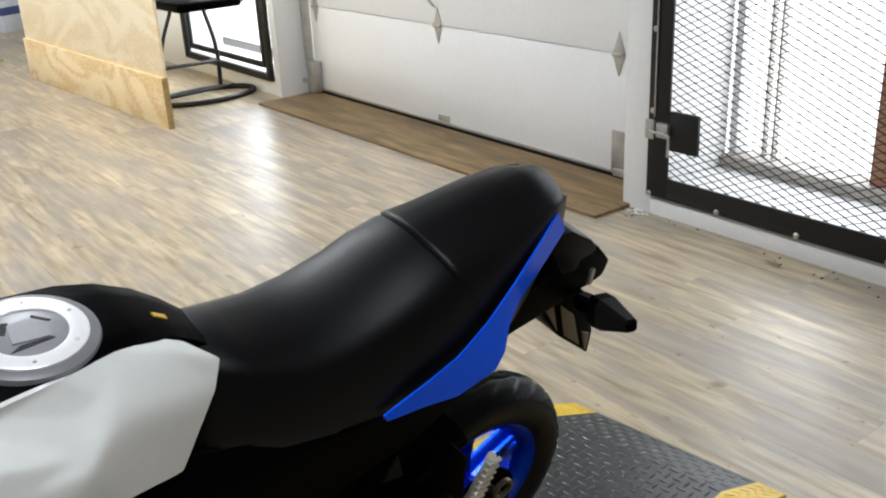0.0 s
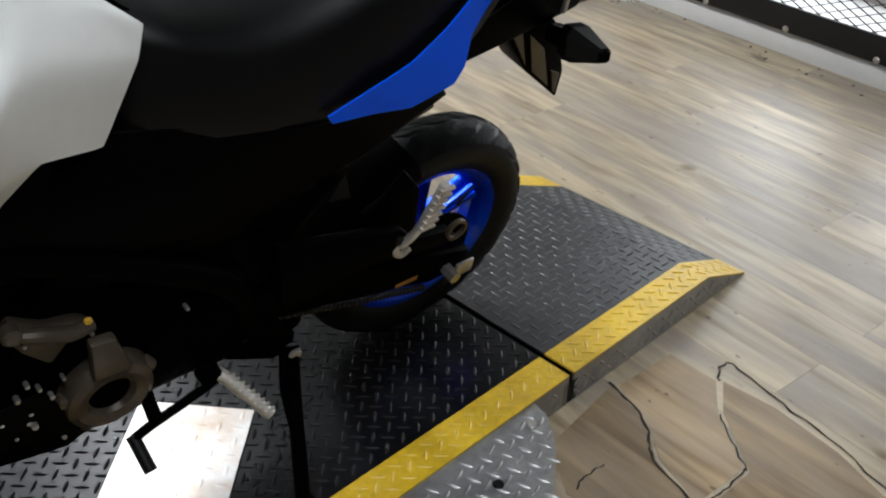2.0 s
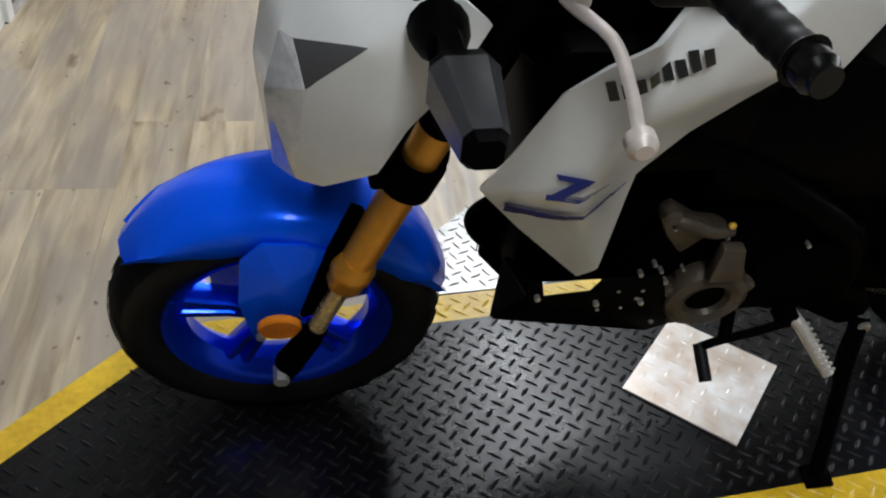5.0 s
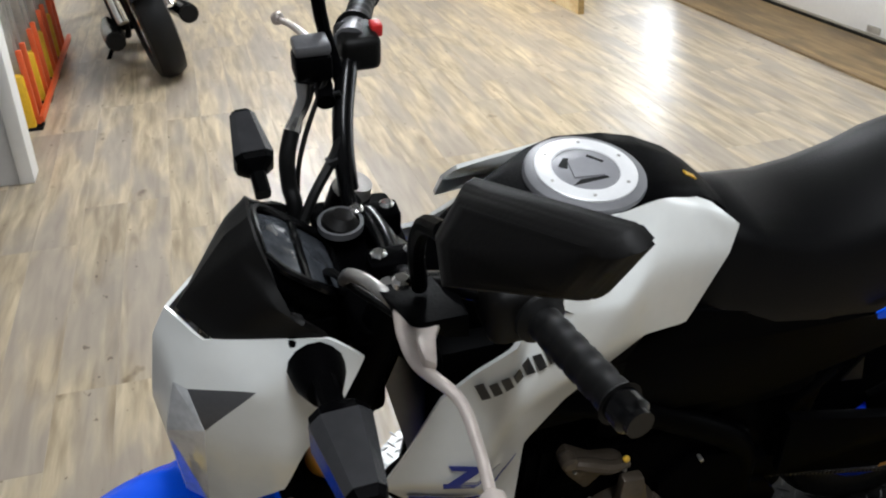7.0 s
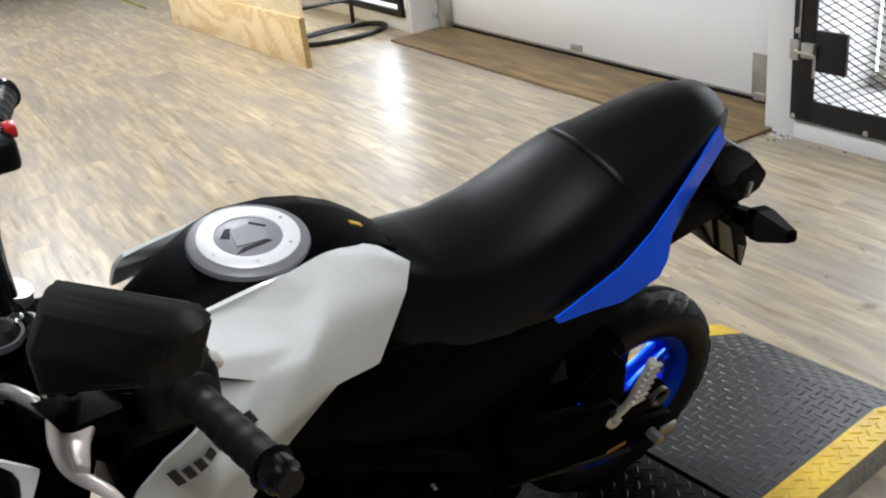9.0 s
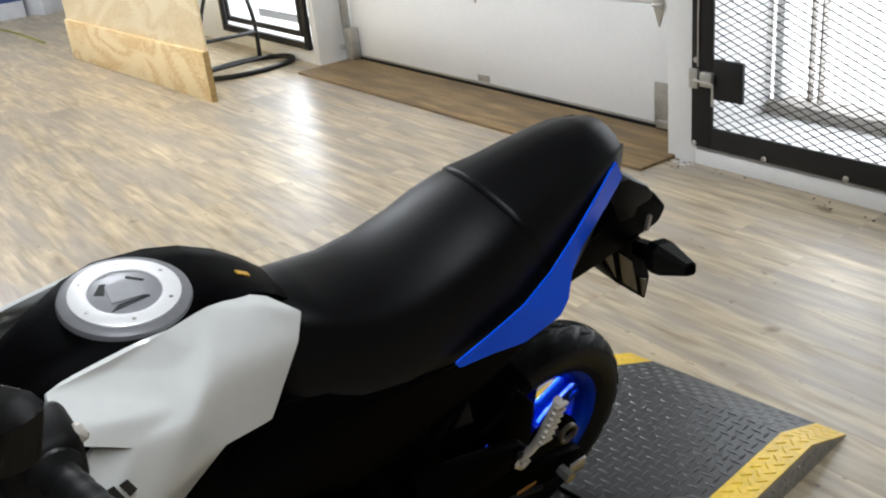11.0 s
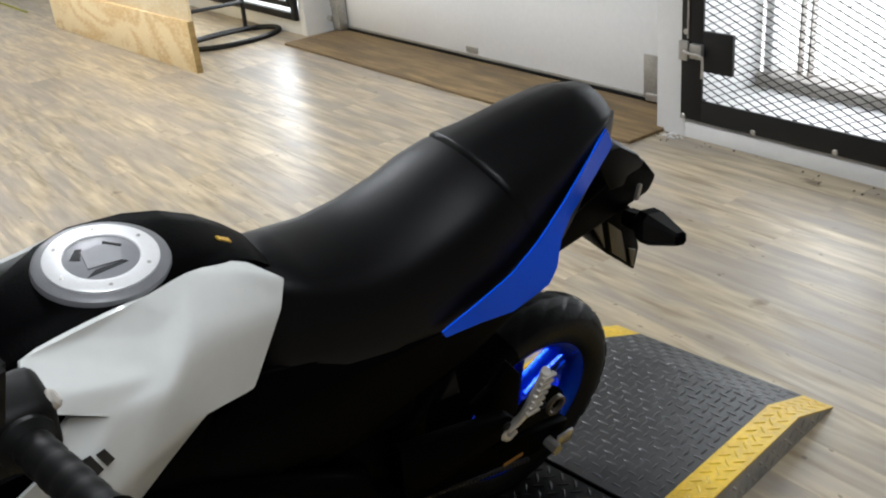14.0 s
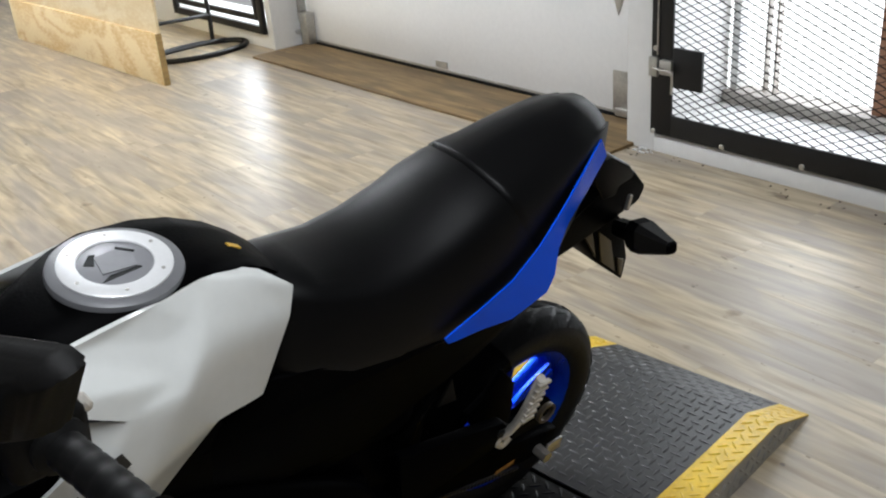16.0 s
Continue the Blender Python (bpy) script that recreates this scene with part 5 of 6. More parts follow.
part("brake_lever", tube([(-0.949, 0.190, 1.023), (-0.957, 0.240, 1.015), (-0.961, 0.320, 0.988), (-0.967, 0.372, 0.968)], [0.006, 0.005, 0.0045, 0.004], 10), "lever", bar, "bare cast brake lever")
part("lever_ball", disc((-0.969, 0.378, 0.968), 0.009, 0.014, (0, 1, 0), 0.005, 14), "lever", bar)
part("cable_elbow", tube([(-0.985, -0.062, 0.905), (-0.985, -0.098, 0.945), (-0.972, -0.135, 0.962), (-0.955, -0.165, 0.958)], 0.0068, 12), "steel", bar, "bright metal cable elbow")
part("master_cylinder", tube([(-0.955, 0.142, 0.985), (-0.950, 0.205, 1.000)], 0.011, 14, False), "plastic", bar)
part("brake_hose", tube([(-0.997, 0.135, 0.959), (-1.007, 0.120, 0.934), (-1.009, 0.108, 0.903), (-1.008, 0.090, 0.866), (-1.03, 0.08, 0.72), (-1.09, 0.09, 0.5)], 0.0095, 12), "rubber_seal", bar, "black brake hose")
part("hose_fitting", tube([(-0.975, 0.155, 1.008), (-0.978, 0.150, 0.989), (-0.989, 0.142, 0.970), (-0.996, 0.136, 0.958)], [0.013, 0.009, 0.008, 0.010], 10, False), "chrome", bar, "bright brake hose fitting")
part("throttle_cable", tube([(-0.944, 0.118, 0.952), (-0.960, 0.105, 0.929), (-0.984, 0.085, 0.905), (-1.002, 0.070, 0.880)], 0.0062, 8), "rubber_seal", bar, "black throttle cable")
part("switch_wire", tube([(-0.949, 0.160, 1.007), (-0.962, 0.150, 0.989), (-0.983, 0.130, 0.953), (-0.996, 0.115, 0.919), (-1.003, 0.100, 0.874)], 0.003, 8), "rubber_seal", bar, "thin black switch wire")
part("cable_loop", tube([(-0.957, 0.150, 0.995), (-0.951, 0.148, 0.990), (-0.938, 0.146, 0.993)], 0.003, 8), "rubber_seal", bar)
part("cable_tie", tube([(-0.964, 0.105, 0.927), (-0.947, 0.108, 0.931)], 0.008, 8, False), "rubber_seal", bar)


def mirror_unit(stalk, corners, depth, label):
    mi = part("mirror", tube(stalk, [0.008] * len(stalk), 10), "plastic", bike, "black mirror stalk")
    c = sum((Vector(q) for q in corners), Vector()) / len(corners)
    nrm = (Vector(corners[1]) - Vector(corners[0])).cross(Vector(corners[2]) - Vector(corners[0])).normalized()
    if nrm.x > 0:
        nrm = -nrm
    rings = []
    for u, sc in ((0.0, 1.0), (0.25, 1.015), (0.6, 0.97), (0.9, 0.84), (1.0, 0.7)):
        rings.append([c + (Vector(q) - c) * sc + nrm * depth * u for q in corners])
    bm = loft(rings)
    bmesh.ops.bevel(bm, geom=[e for e in bm.edges if e.calc_length() > 0.02], offset=0.005, segments=2, affect="EDGES", clamp_overlap=True)
    part("mirror_shell", bm, "plastic_satin", mi, label, 45)
    part("mirror_glass", loft([[c + (Vector(q) - c) * 0.93 - nrm * 0.0003 for q in corners], [c + (Vector(q) - c) * 0.93 + nrm * 0.002 for q in corners]]), "chrome", mi, "mirror glass")


mirror_unit([(-0.935, -0.16, 0.975), (-0.945, -0.18, 1.04), (-0.955, -0.23, 1.11), (-0.960, -0.29, 1.155)],
            [(-0.937, -0.286, 1.196), (-0.888, -0.408, 1.246), (-0.882, -0.421, 1.240), (-0.884, -0.391, 1.176), (-0.958, -0.318, 1.140), (-0.956, -0.292, 1.164)], 0.028, "black angular mirror shell")
mirror_unit([(-0.930, 0.17, 0.985), (-0.946, 0.197, 1.062), (-0.950, 0.215, 1.16), (-0.950, 0.26, 1.23)],
            [(-0.930, 0.26, 1.24), (-0.915, 0.42, 1.315), (-0.912, 0.437, 1.30), (-0.930, 0.40, 1.245), (-0.940, 0.27, 1.165), (-0.945, 0.255, 1.19)][::-1], 0.045, "black angular mirror shell")

# tank: black centre cover with filler cap, white side panels
def tank_ring(x, zt, hw, zb, rf=0.8, yc=-0.004):
    return [(x, yc + y, z) for x, y, z in [(x, -hw * 0.66, zb), (x, -hw * 0.70, zb + (zt - zb) * 0.72), (x, -hw * 0.76, zt - 0.016), (x, -hw * 0.70, zt - 0.004), (x, -hw * 0.3, zt - 0.0005), (x, 0, zt), (x, hw * rf * 0.6, zt - 0.001), (x, hw * rf, zt - 0.004), (x, hw * rf + 0.014, zt - 0.022), (x, hw * rf + 0.020, zt - 0.055), (x, hw * rf + 0.020, zb)]]


TANK = [(-0.900, 0.862, 0.080, 0.76, 0.1), (-0.875, 0.898, 0.094, 0.76, 0.12), (-0.845, 0.920, 0.098, 0.76, 0.18), (-0.790, 0.936, 0.100, 0.76, 0.42), (-0.74, 0.941, 0.102, 0.76, 0.68), (-0.70, 0.942, 0.100, 0.76, 0.82), (-0.64, 0.939, 0.086, 0.76, 0.92), (-0.60, 0.931, 0.066, 0.76, 1.12), (-0.56, 0.914, 0.046, 0.76, 1.45), (-0.53, 0.893, 0.038, 0.76, 1.6), (-0.50, 0.866, 0.034, 0.76, 1.6)]
part("tank_cover", loft([tank_ring(*q) for q in TANK]), "plastic", bike, "black tank centre cover", 60)
CAP = pose(-0.694, -0.001, 0.9380, 0, 2.5, 0)
capm = CAP @ Matrix.Rotation(radians(90), 4, "X")
cap = part("filler_cap", lathe([(0.0, -0.012), (0.0705, -0.012), (0.0705, 0.000), (0.0692, 0.0045), (0.066, 0.0065), (0.0565, 0.0075)], 48, capm), "cap_outer", bike, "grey and silver filler cap")
CAPF = lambda prof: lathe(prof, 48, capm)
part("cap_ring", CAPF([(0.0385, 0.006), (0.0385, 0.0090), (0.0395, 0.0100), (0.0570, 0.0100), (0.0585, 0.0090), (0.0585, 0.004)]), "cap_ring", cap, "bright silver cap ring")
part("cap_centre", CAPF([(0.0, 0.0085), (0.0375, 0.0085), (0.0385, 0.0080), (0.0385, 0.006)]), "cap_grey", cap, "grey cap centre")
part("key_flap", prism([(-0.020, -0.014), (0.016, -0.016), (0.022, 0.006), (0.004, 0.020), (-0.016, 0.016)], 0.0080, 0.0104, "z", m=CAP), "cap_grey", cap, "grey key flap")
part("flap_recess", prism([(-0.026, -0.026), (0.020, -0.020), (0.018, -0.0165), (-0.014, -0.0175)], 0.0080, 0.0092, "z", m=CAP), "rubber_seal", cap, "dark slot")
part("flap_recess", prism([(-0.030, 0.010), (-0.021, 0.004), (-0.012, 0.022), (-0.018, 0.024)], 0.0080, 0.0092, "z", m=CAP), "rubber_seal", cap, "dark slot")
part("flap_recess", prism([(0.010, 0.022), (0.024, 0.008), (0.0265, 0.010), (0.012, 0.025)], 0.0080, 0.0092, "z", m=CAP), "rubber_seal", cap, "dark slot")
for k in range(6):
    a = k * math.pi / 3 + 0.3
    part("ring_screw", disc(CAP @ Vector((0.0495 * math.cos(a), 0.0495 * math.sin(a), 0.0098)), 0.0022, 0.0016, (0, 0, 1), 0, 8), "steel", cap)

# side moulding: name -> corner; the shroud runs on down from the panel's rear half
SIDE = {
    "a0": (-0.814, -0.094, 0.940), "a1": (-0.688, -0.078, 0.941), "a2": (-0.632, -0.064, 0.940), "a3": (-0.574, -0.038, 0.914), "a3b": (-0.549, -0.044, 0.904), "a4": (-0.513, -0.061, 0.876), "a4b": (-0.526, -0.074, 0.844),
    "a5": (-0.579, -0.099, 0.767), "a6": (-0.652, -0.125, 0.793), "lip": (-0.757, -0.146, 0.875), "a8": (-0.826, -0.140, 0.918), "a9": (-0.693, -0.140, 0.865), "a10": (-0.655, -0.117, 0.893), "a11": (-0.572, -0.057, 0.909),
    "ra": (-0.752, -0.086, 0.929), "rb": (-0.690, -0.086, 0.925), "rc": (-0.662, -0.092, 0.916), "sa": (-0.756, -0.102, 0.915), "sb": (-0.691, -0.097, 0.906), "ga": (-0.820, -0.128, 0.932), "gb": (-0.759, -0.135, 0.908), "gc": (-0.700, -0.124, 0.882),
    "n": (-0.792, -0.128, 0.880), "b2": (-0.700, -0.127, 0.752), "b3": (-0.745, -0.131, 0.714), "b4": (-0.791, -0.136, 0.656), "b5": (-0.795, -0.140, 0.486), "b6": (-0.818, -0.138, 0.470), "b7": (-0.915, -0.144, 0.582),
    "b8": (-0.970, -0.150, 0.655), "b9": (-0.945, -0.150, 0.700), "b10": (-0.904, -0.146, 0.783), "b11": (-0.868, -0.152, 0.822), "b12": (-0.825, -0.155, 0.852), "b13": (-0.835, -0.172, 0.762), "b14": (-0.872, -0.187, 0.676), "b15": (-0.757, -0.158, 0.790),
}
SHROUD_F = ["lip a9 b15", "lip b15 b13", "n lip b13", "n b13 b12", "a9 a6 b2 b15", "b15 b2 b3", "b3 b13 b15", "b3 b4 b14 b13", "b4 b5 b14", "b5 b6 b14", "b6 b7 b14", "b7 b8 b14", "b8 b9 b14", "b9 b10 b13 b14", "b10 b11 b13", "b11 b12 b13"]
SIDE_F = ["a0 a1 rb ra", "a1 a2 rc rb", "a2 a3 a11", "a2 a11 a10 rc", "a3 a3b a11", "a3b a4 a11", "a11 a4 a4b a10", "a10 a4b a5", "a10 a5 a6 a9", "ra rb sb sa", "rb rc sb", "a0 ra sa ga", "sa sb gc gb", "rc a10 sb", "sb a10 gc", "ga sa gb", "ga gb lip a8", "gb gc lip", "gc a9 lip", "gc a10 a9"] + SHROUD_F
side_ix = {k: i for i, k in enumerate(SIDE)}
for s in (1, -1):
    f = (lambda q: q) if s > 0 else mirror
    # the far panel sits lower beside the cover
    drop = {"a0": 0.034, "a1": 0.004, "a2": 0.024, "a3": 0.035, "a3b": 0.035, "a4": 0.030, "a4b": 0.02, "lip": 0.040, "a8": 0.085, "a9": 0.03, "a10": 0.030, "a11": 0.035, "ra": 0.024, "rb": 0.012, "rc": 0.02, "sa": 0.030, "sb": 0.025, "ga": 0.065, "gb": 0.038, "gc": 0.03, "n": 0.06, "b12": 0.075, "b11": 0.045, "b10": 0.01} if s < 0 else {}
    sh = part("tank_panel", soft_panel([f((q[0], q[1], q[2] - drop.get(k, 0))) for k, q in SIDE.items()], [[side_ix[k] for k in fc.split()] for fc in SIDE_F], 0.006, 6, 3, 0.06), "white_paint", bike, "pearl white tank panel and radiator shroud", 50)
    # brand strip and emblem as plain shapes on the shroud
    def on_shroud(poly, lift=0.004):
        out = []
        for x, z in poly:
            best = None
            for fc in SHROUD_F:
                fc = fc.split()
                for i in range(1, len(fc) - 1):
                    A, B, C = [Vector(SIDE[fc[k]]) for k in (0, i, i + 1)]
                    n = (B - A).cross(C - A)
                    if abs(n.y) < 1e-9:
                        continue
                    den = (B.x - A.x) * (C.z - A.z) - (C.x - A.x) * (B.z - A.z)
                    if abs(den) < 1e-12:
                        continue
                    u = ((x - A.x) * (C.z - A.z) - (C.x - A.x) * (z - A.z)) / den
                    w = ((B.x - A.x) * (z - A.z) - (x - A.x) * (B.z - A.z)) / den
                    if u > -0.02 and w > -0.02 and u + w < 1.02:
                        y = A.y + u * (B.y - A.y) + w * (C.y - A.y)
                        best = y if best is None else min(best, y)
            out.append(f((x, (best if best is not None else -0.15) - lift, z)))
        return out
    a0, a1 = Vector((-0.866, 0.800)), Vector((-0.763, 0.843))
    dd = (a1 - a0).normalized()
    nn = Vector((-dd.y, dd.x))
    for k in range(8 if s > 0 else 0):
        b0, b1 = a0 + dd * (0.0136 * k), a0 + dd * (0.0136 * k + 0.0098)
        hgt = (0.021, 0.0155, 0.0155, 0.0155, 0.0155, 0.0155, 0.021, 0.0195)[k]
        part("brand_bar", facets(on_shroud([b0 - nn * 0.010, b1 - nn * 0.010, b1 + nn * (hgt - 0.010), b0 + nn * (hgt - 0.010)]), [(0, 1, 2, 3)], 0.0008), "logo_black", sh, "black brand mark bar")
    def laid(name, poly, mat, label="", lift=0.005, n=5):
        """A four-cornered mark laid over the shroud in short strips."""
        a, b, c, d = [Vector(q) for q in poly]
        vs, fs = [], []
        for k in range(n + 1):
            vs += [a.lerp(b, k / n), d.lerp(c, k / n)]
            if k:
                fs.append((2 * k - 2, 2 * k, 2 * k + 1, 2 * k - 1))
        part(name, facets(on_shroud(vs, lift), fs, 0.0008), mat, sh, label)
    zc = Vector((-0.882, 0.682))
    zs = 0.70
    for poly in ([(-0.024, 0.026), (0.030, 0.030), (0.022, 0.021), (-0.020, 0.018)], [(0.004, 0.020), (0.024, 0.022), (-0.014, -0.014), (-0.034, -0.016)], [(-0.034, -0.010), (0.030, -0.004), (0.024, -0.012), (-0.034, -0.020)]):
        laid("emblem", [zc + Vector(q) * zs for q in poly], "logo_blue", "blue emblem shape")
    laid("emblem_shade", [zc + Vector(q) * zs for q in ((-0.012, -0.004), (0.062, 0.006), (0.056, -0.002), (-0.006, -0.012))], "logo_grey", "", 0.0045)
    for k in range(8):
        q0, q1 = k / 8, (k + 1) / 8
        crv = lambda q: Vector((-0.940 + 0.132 * q, 0.640 - 0.014 * math.sin(q * 3.0) + 0.024 * q))
        part("emblem_stripe", facets(on_shroud([crv(q0), crv(q1), crv(q1) - Vector((0, 0.015)) * (1 - q1 * 0.85), crv(q0) - Vector((0, 0.015)) * (1 - q0 * 0.85)], 0.0045), [(0, 1, 2, 3)], 0.0008), "logo_navy", sh, "navy blue stripe")
part("warning_label", box(-0.008, 0.010, -0.004, 0.004, 0, 0.002, m=pose(-0.556, 0.000, 0.9105, 0, 32, 0)), "tag", bike, "small yellow warning label")

# seat: one pad with a step seam, lofted along the frame
SEAT = [(-0.552, 0.868, 0.044, 0.080, 0.762), (-0.530, 0.880, 0.064, 0.096, 0.756), (-0.47, 0.861, 0.084, 0.112, 0.738), (-0.41, 0.849, 0.095, 0.119, 0.726), (-0.35, 0.853, 0.101, 0.120, 0.720), (-0.29, 0.870, 0.103, 0.119, 0.722),
        (-0.25, 0.889, 0.105, 0.118, 0.738), (-0.210, 0.9055, 0.101, 0.115, 0.752), (-0.2015, 0.9080, 0.1000, 0.114, 0.755), (-0.1995, 0.9030, 0.098, 0.113, 0.756), (-0.197, 0.9115, 0.1002, 0.114, 0.757), (-0.190, 0.9135, 0.0995, 0.113, 0.760), (-0.15, 0.920, 0.096, 0.108, 0.778), (-0.10, 0.930, 0.090, 0.100, 0.802), (-0.05, 0.939, 0.081, 0.089, 0.828), (0.0, 0.946, 0.069, 0.075, 0.852), (0.042, 0.943, 0.054, 0.058, 0.872), (0.064, 0.918, 0.036, 0.040, 0.886)]


def seat_ring(x, zt, hw, hb, zb):
    e = float(np.interp(x, [-0.5, -0.30, -0.15, 0.05], [0.0, 0.3, 1.0, 0.7]))
    tuck = float(np.interp(x, [-0.30, -0.15, 0.0], [0.0, 0.05, 0.14]))
    half = [(hb * (0.97 - tuck), zb), (hb * (1.0 - tuck), zb + (zt - zb) * 0.30), (hw * (1.04 - 0.02 * e - tuck * 0.5), zb + (zt - zb) * (0.64 - 0.02 * e)), (hw * (0.95 + 0.01 * e), zb + (zt - zb) * (0.80 - 0.06 * e)), (hw * (0.84 - 0.02 * e), zt - 0.013 - 0.010 * e), (hw * 0.66, zt - 0.006 - 0.006 * e), (hw * 0.36, zt - 0.001 - 0.002 * e), (0.0, zt + 0.001)]
    k = float(np.interp(x, [-0.55, -0.40, -0.18, 0.08], [0.0, 0.25, 0.62, 0.15]))
    return [(x + (zt - z) * k, -y, z) for y, z in half] + [(x + (zt - z) * k, y, z) for y, z in half[-2::-1]]


part("seat", loft([seat_ring(*q) for q in SEAT]), "vinyl", bike, "black vinyl dual seat with a cross seam", 70)
# rear side cover, tail cowl in blue, tail unit
for s in (1, -1):
    f = (lambda q: q) if s > 0 else mirror
    upper = [(-0.322, -0.127, 0.744), (-0.264, -0.129, 0.768), (-0.204, -0.126, 0.788), (-0.149, -0.117, 0.817), (-0.094, -0.103, 0.853), (-0.036, -0.083, 0.885), (0.020, -0.060, 0.911)]
    lower = [(-0.315, -0.128, 0.733), (-0.254, -0.130, 0.730), (-0.197, -0.132, 0.722), (-0.129, -0.131, 0.738), (-0.112, -0.126, 0.759), (-0.102, -0.115, 0.796), (-0.070, -0.100, 0.821), (-0.009, -0.078, 0.846), (0.050, -0.055, 0.870)]
    bl = [(x, y - 0.005, z) for x, y, z in upper + lower]
    part("tail_cowl", soft_panel([f(q) for q in bl], [(0, 7, 8), (0, 8, 1), (1, 8, 9), (1, 9, 2), (2, 9, 10), (2, 10, 11), (2, 11, 3), (3, 11, 12), (3, 12, 4), (4, 12, 13), (4, 13, 5), (5, 13, 14), (5, 14, 15, 6)], 0.003, 3, 3, 0.05), "blue_paint", bike, "glossy candy blue tail cowl", 75)
    sc = [(-0.565, -0.086, 0.772), (-0.50, -0.104, 0.766), (-0.34, -0.118, 0.732), (-0.12, -0.108, 0.712), (-0.09, -0.092, 0.678), (-0.22, -0.095, 0.620), (-0.40, -0.100, 0.58), (-0.62, -0.100, 0.60), (-0.68, -0.100, 0.72)]
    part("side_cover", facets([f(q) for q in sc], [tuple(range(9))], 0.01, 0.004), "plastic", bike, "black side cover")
part("tail_tray", prism([(-0.10, 0.73), (0.05, 0.86), (0.10, 0.83), (0.165, 0.795), (0.205, 0.755), (0.195, 0.725), (0.15, 0.715), (0.06, 0.695), (-0.08, 0.67)], -0.048, 0.048, "y", 0.008), "plastic", bike, "black tail tray", 40)
part("tail_lamp", prism([(0.046, 0.823), (0.054, 0.852), (0.086, 0.850), (0.138, 0.818), (0.157, 0.797), (0.153, 0.788), (0.122, 0.784), (0.118, 0.766), (0.084, 0.768)], -0.050, 0.050, "y", 0.012), "plastic_satin", bike, "dark tail lamp housing", 40)
ph = part("plate_holder", prism([(0.045, 0.723), (0.072, 0.728), (0.140, 0.726), (0.184, 0.684), (0.230, 0.585), (0.233, 0.531), (0.137, 0.610)], -0.033, 0.033, "y", 0.004), "plastic", bike, "black plate holder", 40)
part("holder_panel", prism([(0.066, 0.710), (0.094, 0.703), (0.125, 0.629)], -0.037, -0.033, "y", 0.001), "olive", ph, "dull olive brown inner panel")
part("holder_panel", prism([(0.116, 0.687), (0.159, 0.651), (0.197, 0.568), (0.146, 0.611)], -0.037, -0.033, "y", 0.001), "olive", ph, "dull olive brown inner panel")
part("holder_panel", prism([(0.193, 0.600), (0.216, 0.588), (0.221, 0.547), (0.213, 0.553)], -0.037, -0.033, "y", 0.001), "olive", ph, "dull olive brown inner panel")
part("bracket", box(0.150, 0.158, -0.056, -0.050, 0.728, 0.758, 0.001), "steel", ph, "small bright bracket")
# rear hugger
rings = []
for k in range(15):
    a = radians(162 - 50 * k / 14)
    c, s = math.cos(a), math.sin(a)
    ring = []
    for y, r in ((-0.066, 0.235), (-0.066, 0.258), (-0.045, 0.270), (0.045, 0.270), (0.066, 0.258), (0.066, 0.235), (0.058, 0.250), (-0.058, 0.250)):
        ring.append((RX + r * c, RY * 0.6 + y, RZ + r * s + 0.008 * k / 14))
    rings.append(ring)
part("rear_mudguard", loft(rings), "plastic", bike, "black rear mudguard", 40)
part("fender_panel", facets([(-0.295, -0.066, 0.452), (-0.272, -0.064, 0.505), (-0.215, -0.062, 0.572), (-0.150, -0.060, 0.602), (-0.075, -0.058, 0.626), (-0.09, -0.058, 0.69), (-0.32, -0.064, 0.69), (-0.34, -0.066, 0.46)], [tuple(range(8))], 0.012, 0.002), "plastic_gloss", bike, "black fender side panel")
# edge highlight of the black fender, put in as a grey rib
part("fender_edge_glint", tube([(-0.129, -0.078, 0.644), (-0.178, -0.080, 0.630), (-0.221, -0.080, 0.608)], [0.0015, 0.0032, 0.0015], 8), "plastic_grey", bike, "grey rib painted as the fender edge highlight")
# facet that catches the light, given a lighter plastic
part("lit_fender_facet", facets([(-0.241, -0.080, 0.587), (-0.225, -0.080, 0.533), (-0.264, -0.080, 0.540)], [(0, 1, 2)], 0.004, 0.001), "plastic_satin", bike, "fender facet painted lighter as if lit")

# swing arm, chain, shock
for s in (-1, 1):
    sa = part("swing_arm", facets([(-0.42, 0.078 * s, 0.395), (-0.20, 0.086 * s, 0.365), (0.025, 0.088 * s, 0.302), (0.064, 0.088 * s, 0.292), (0.054, 0.088 * s, 0.250), (-0.015, 0.088 * s, 0.246), (-0.22, 0.086 * s, 0.302), (-0.42, 0.078 * s, 0.340)], [tuple(range(8))], 0.024, 0.006), "frame", bike, "black swing arm")
    part("axle_nut", tube([(0.012, 0.088 * s, 0.268), (0.012, 0.116 * s, 0.268)], 0.012, 6, False), "steel", sa, "zinc axle nut")
    part("chain_adjuster", box(0.020, 0.058, 0.104 * s - 0.003, 0.104 * s + 0.003, 0.258, 0.288, 0.002), "steel", sa, "zinc chain adjuster")
part("warning_decal", box(-0.115, -0.070, -0.1035, -0.1025, 0.298, 0.307), "decal", bike, "small yellow decal")
part("chain_guard", facets([(-0.34, -0.066, 0.435), (0.0, -0.066, 0.365), (0.03, -0.066, 0.33), (-0.05, -0.066, 0.335), (-0.34, -0.066, 0.40)], [tuple(range(5))], 0.02, 0.004), "plastic", bike)
chain = part("chain", tube([(-0.36, -0.059, 0.350), (0.0, -0.059, 0.325)], 0.006, 8, False), "chain", bike, "dark steel drive chain")
part("lower_run", tube([(-0.36, -0.059, 0.314), (-0.18, -0.059, 0.254), (0.0, -0.059, 0.196)], 0.0035, 8), "chain", chain)
link = None
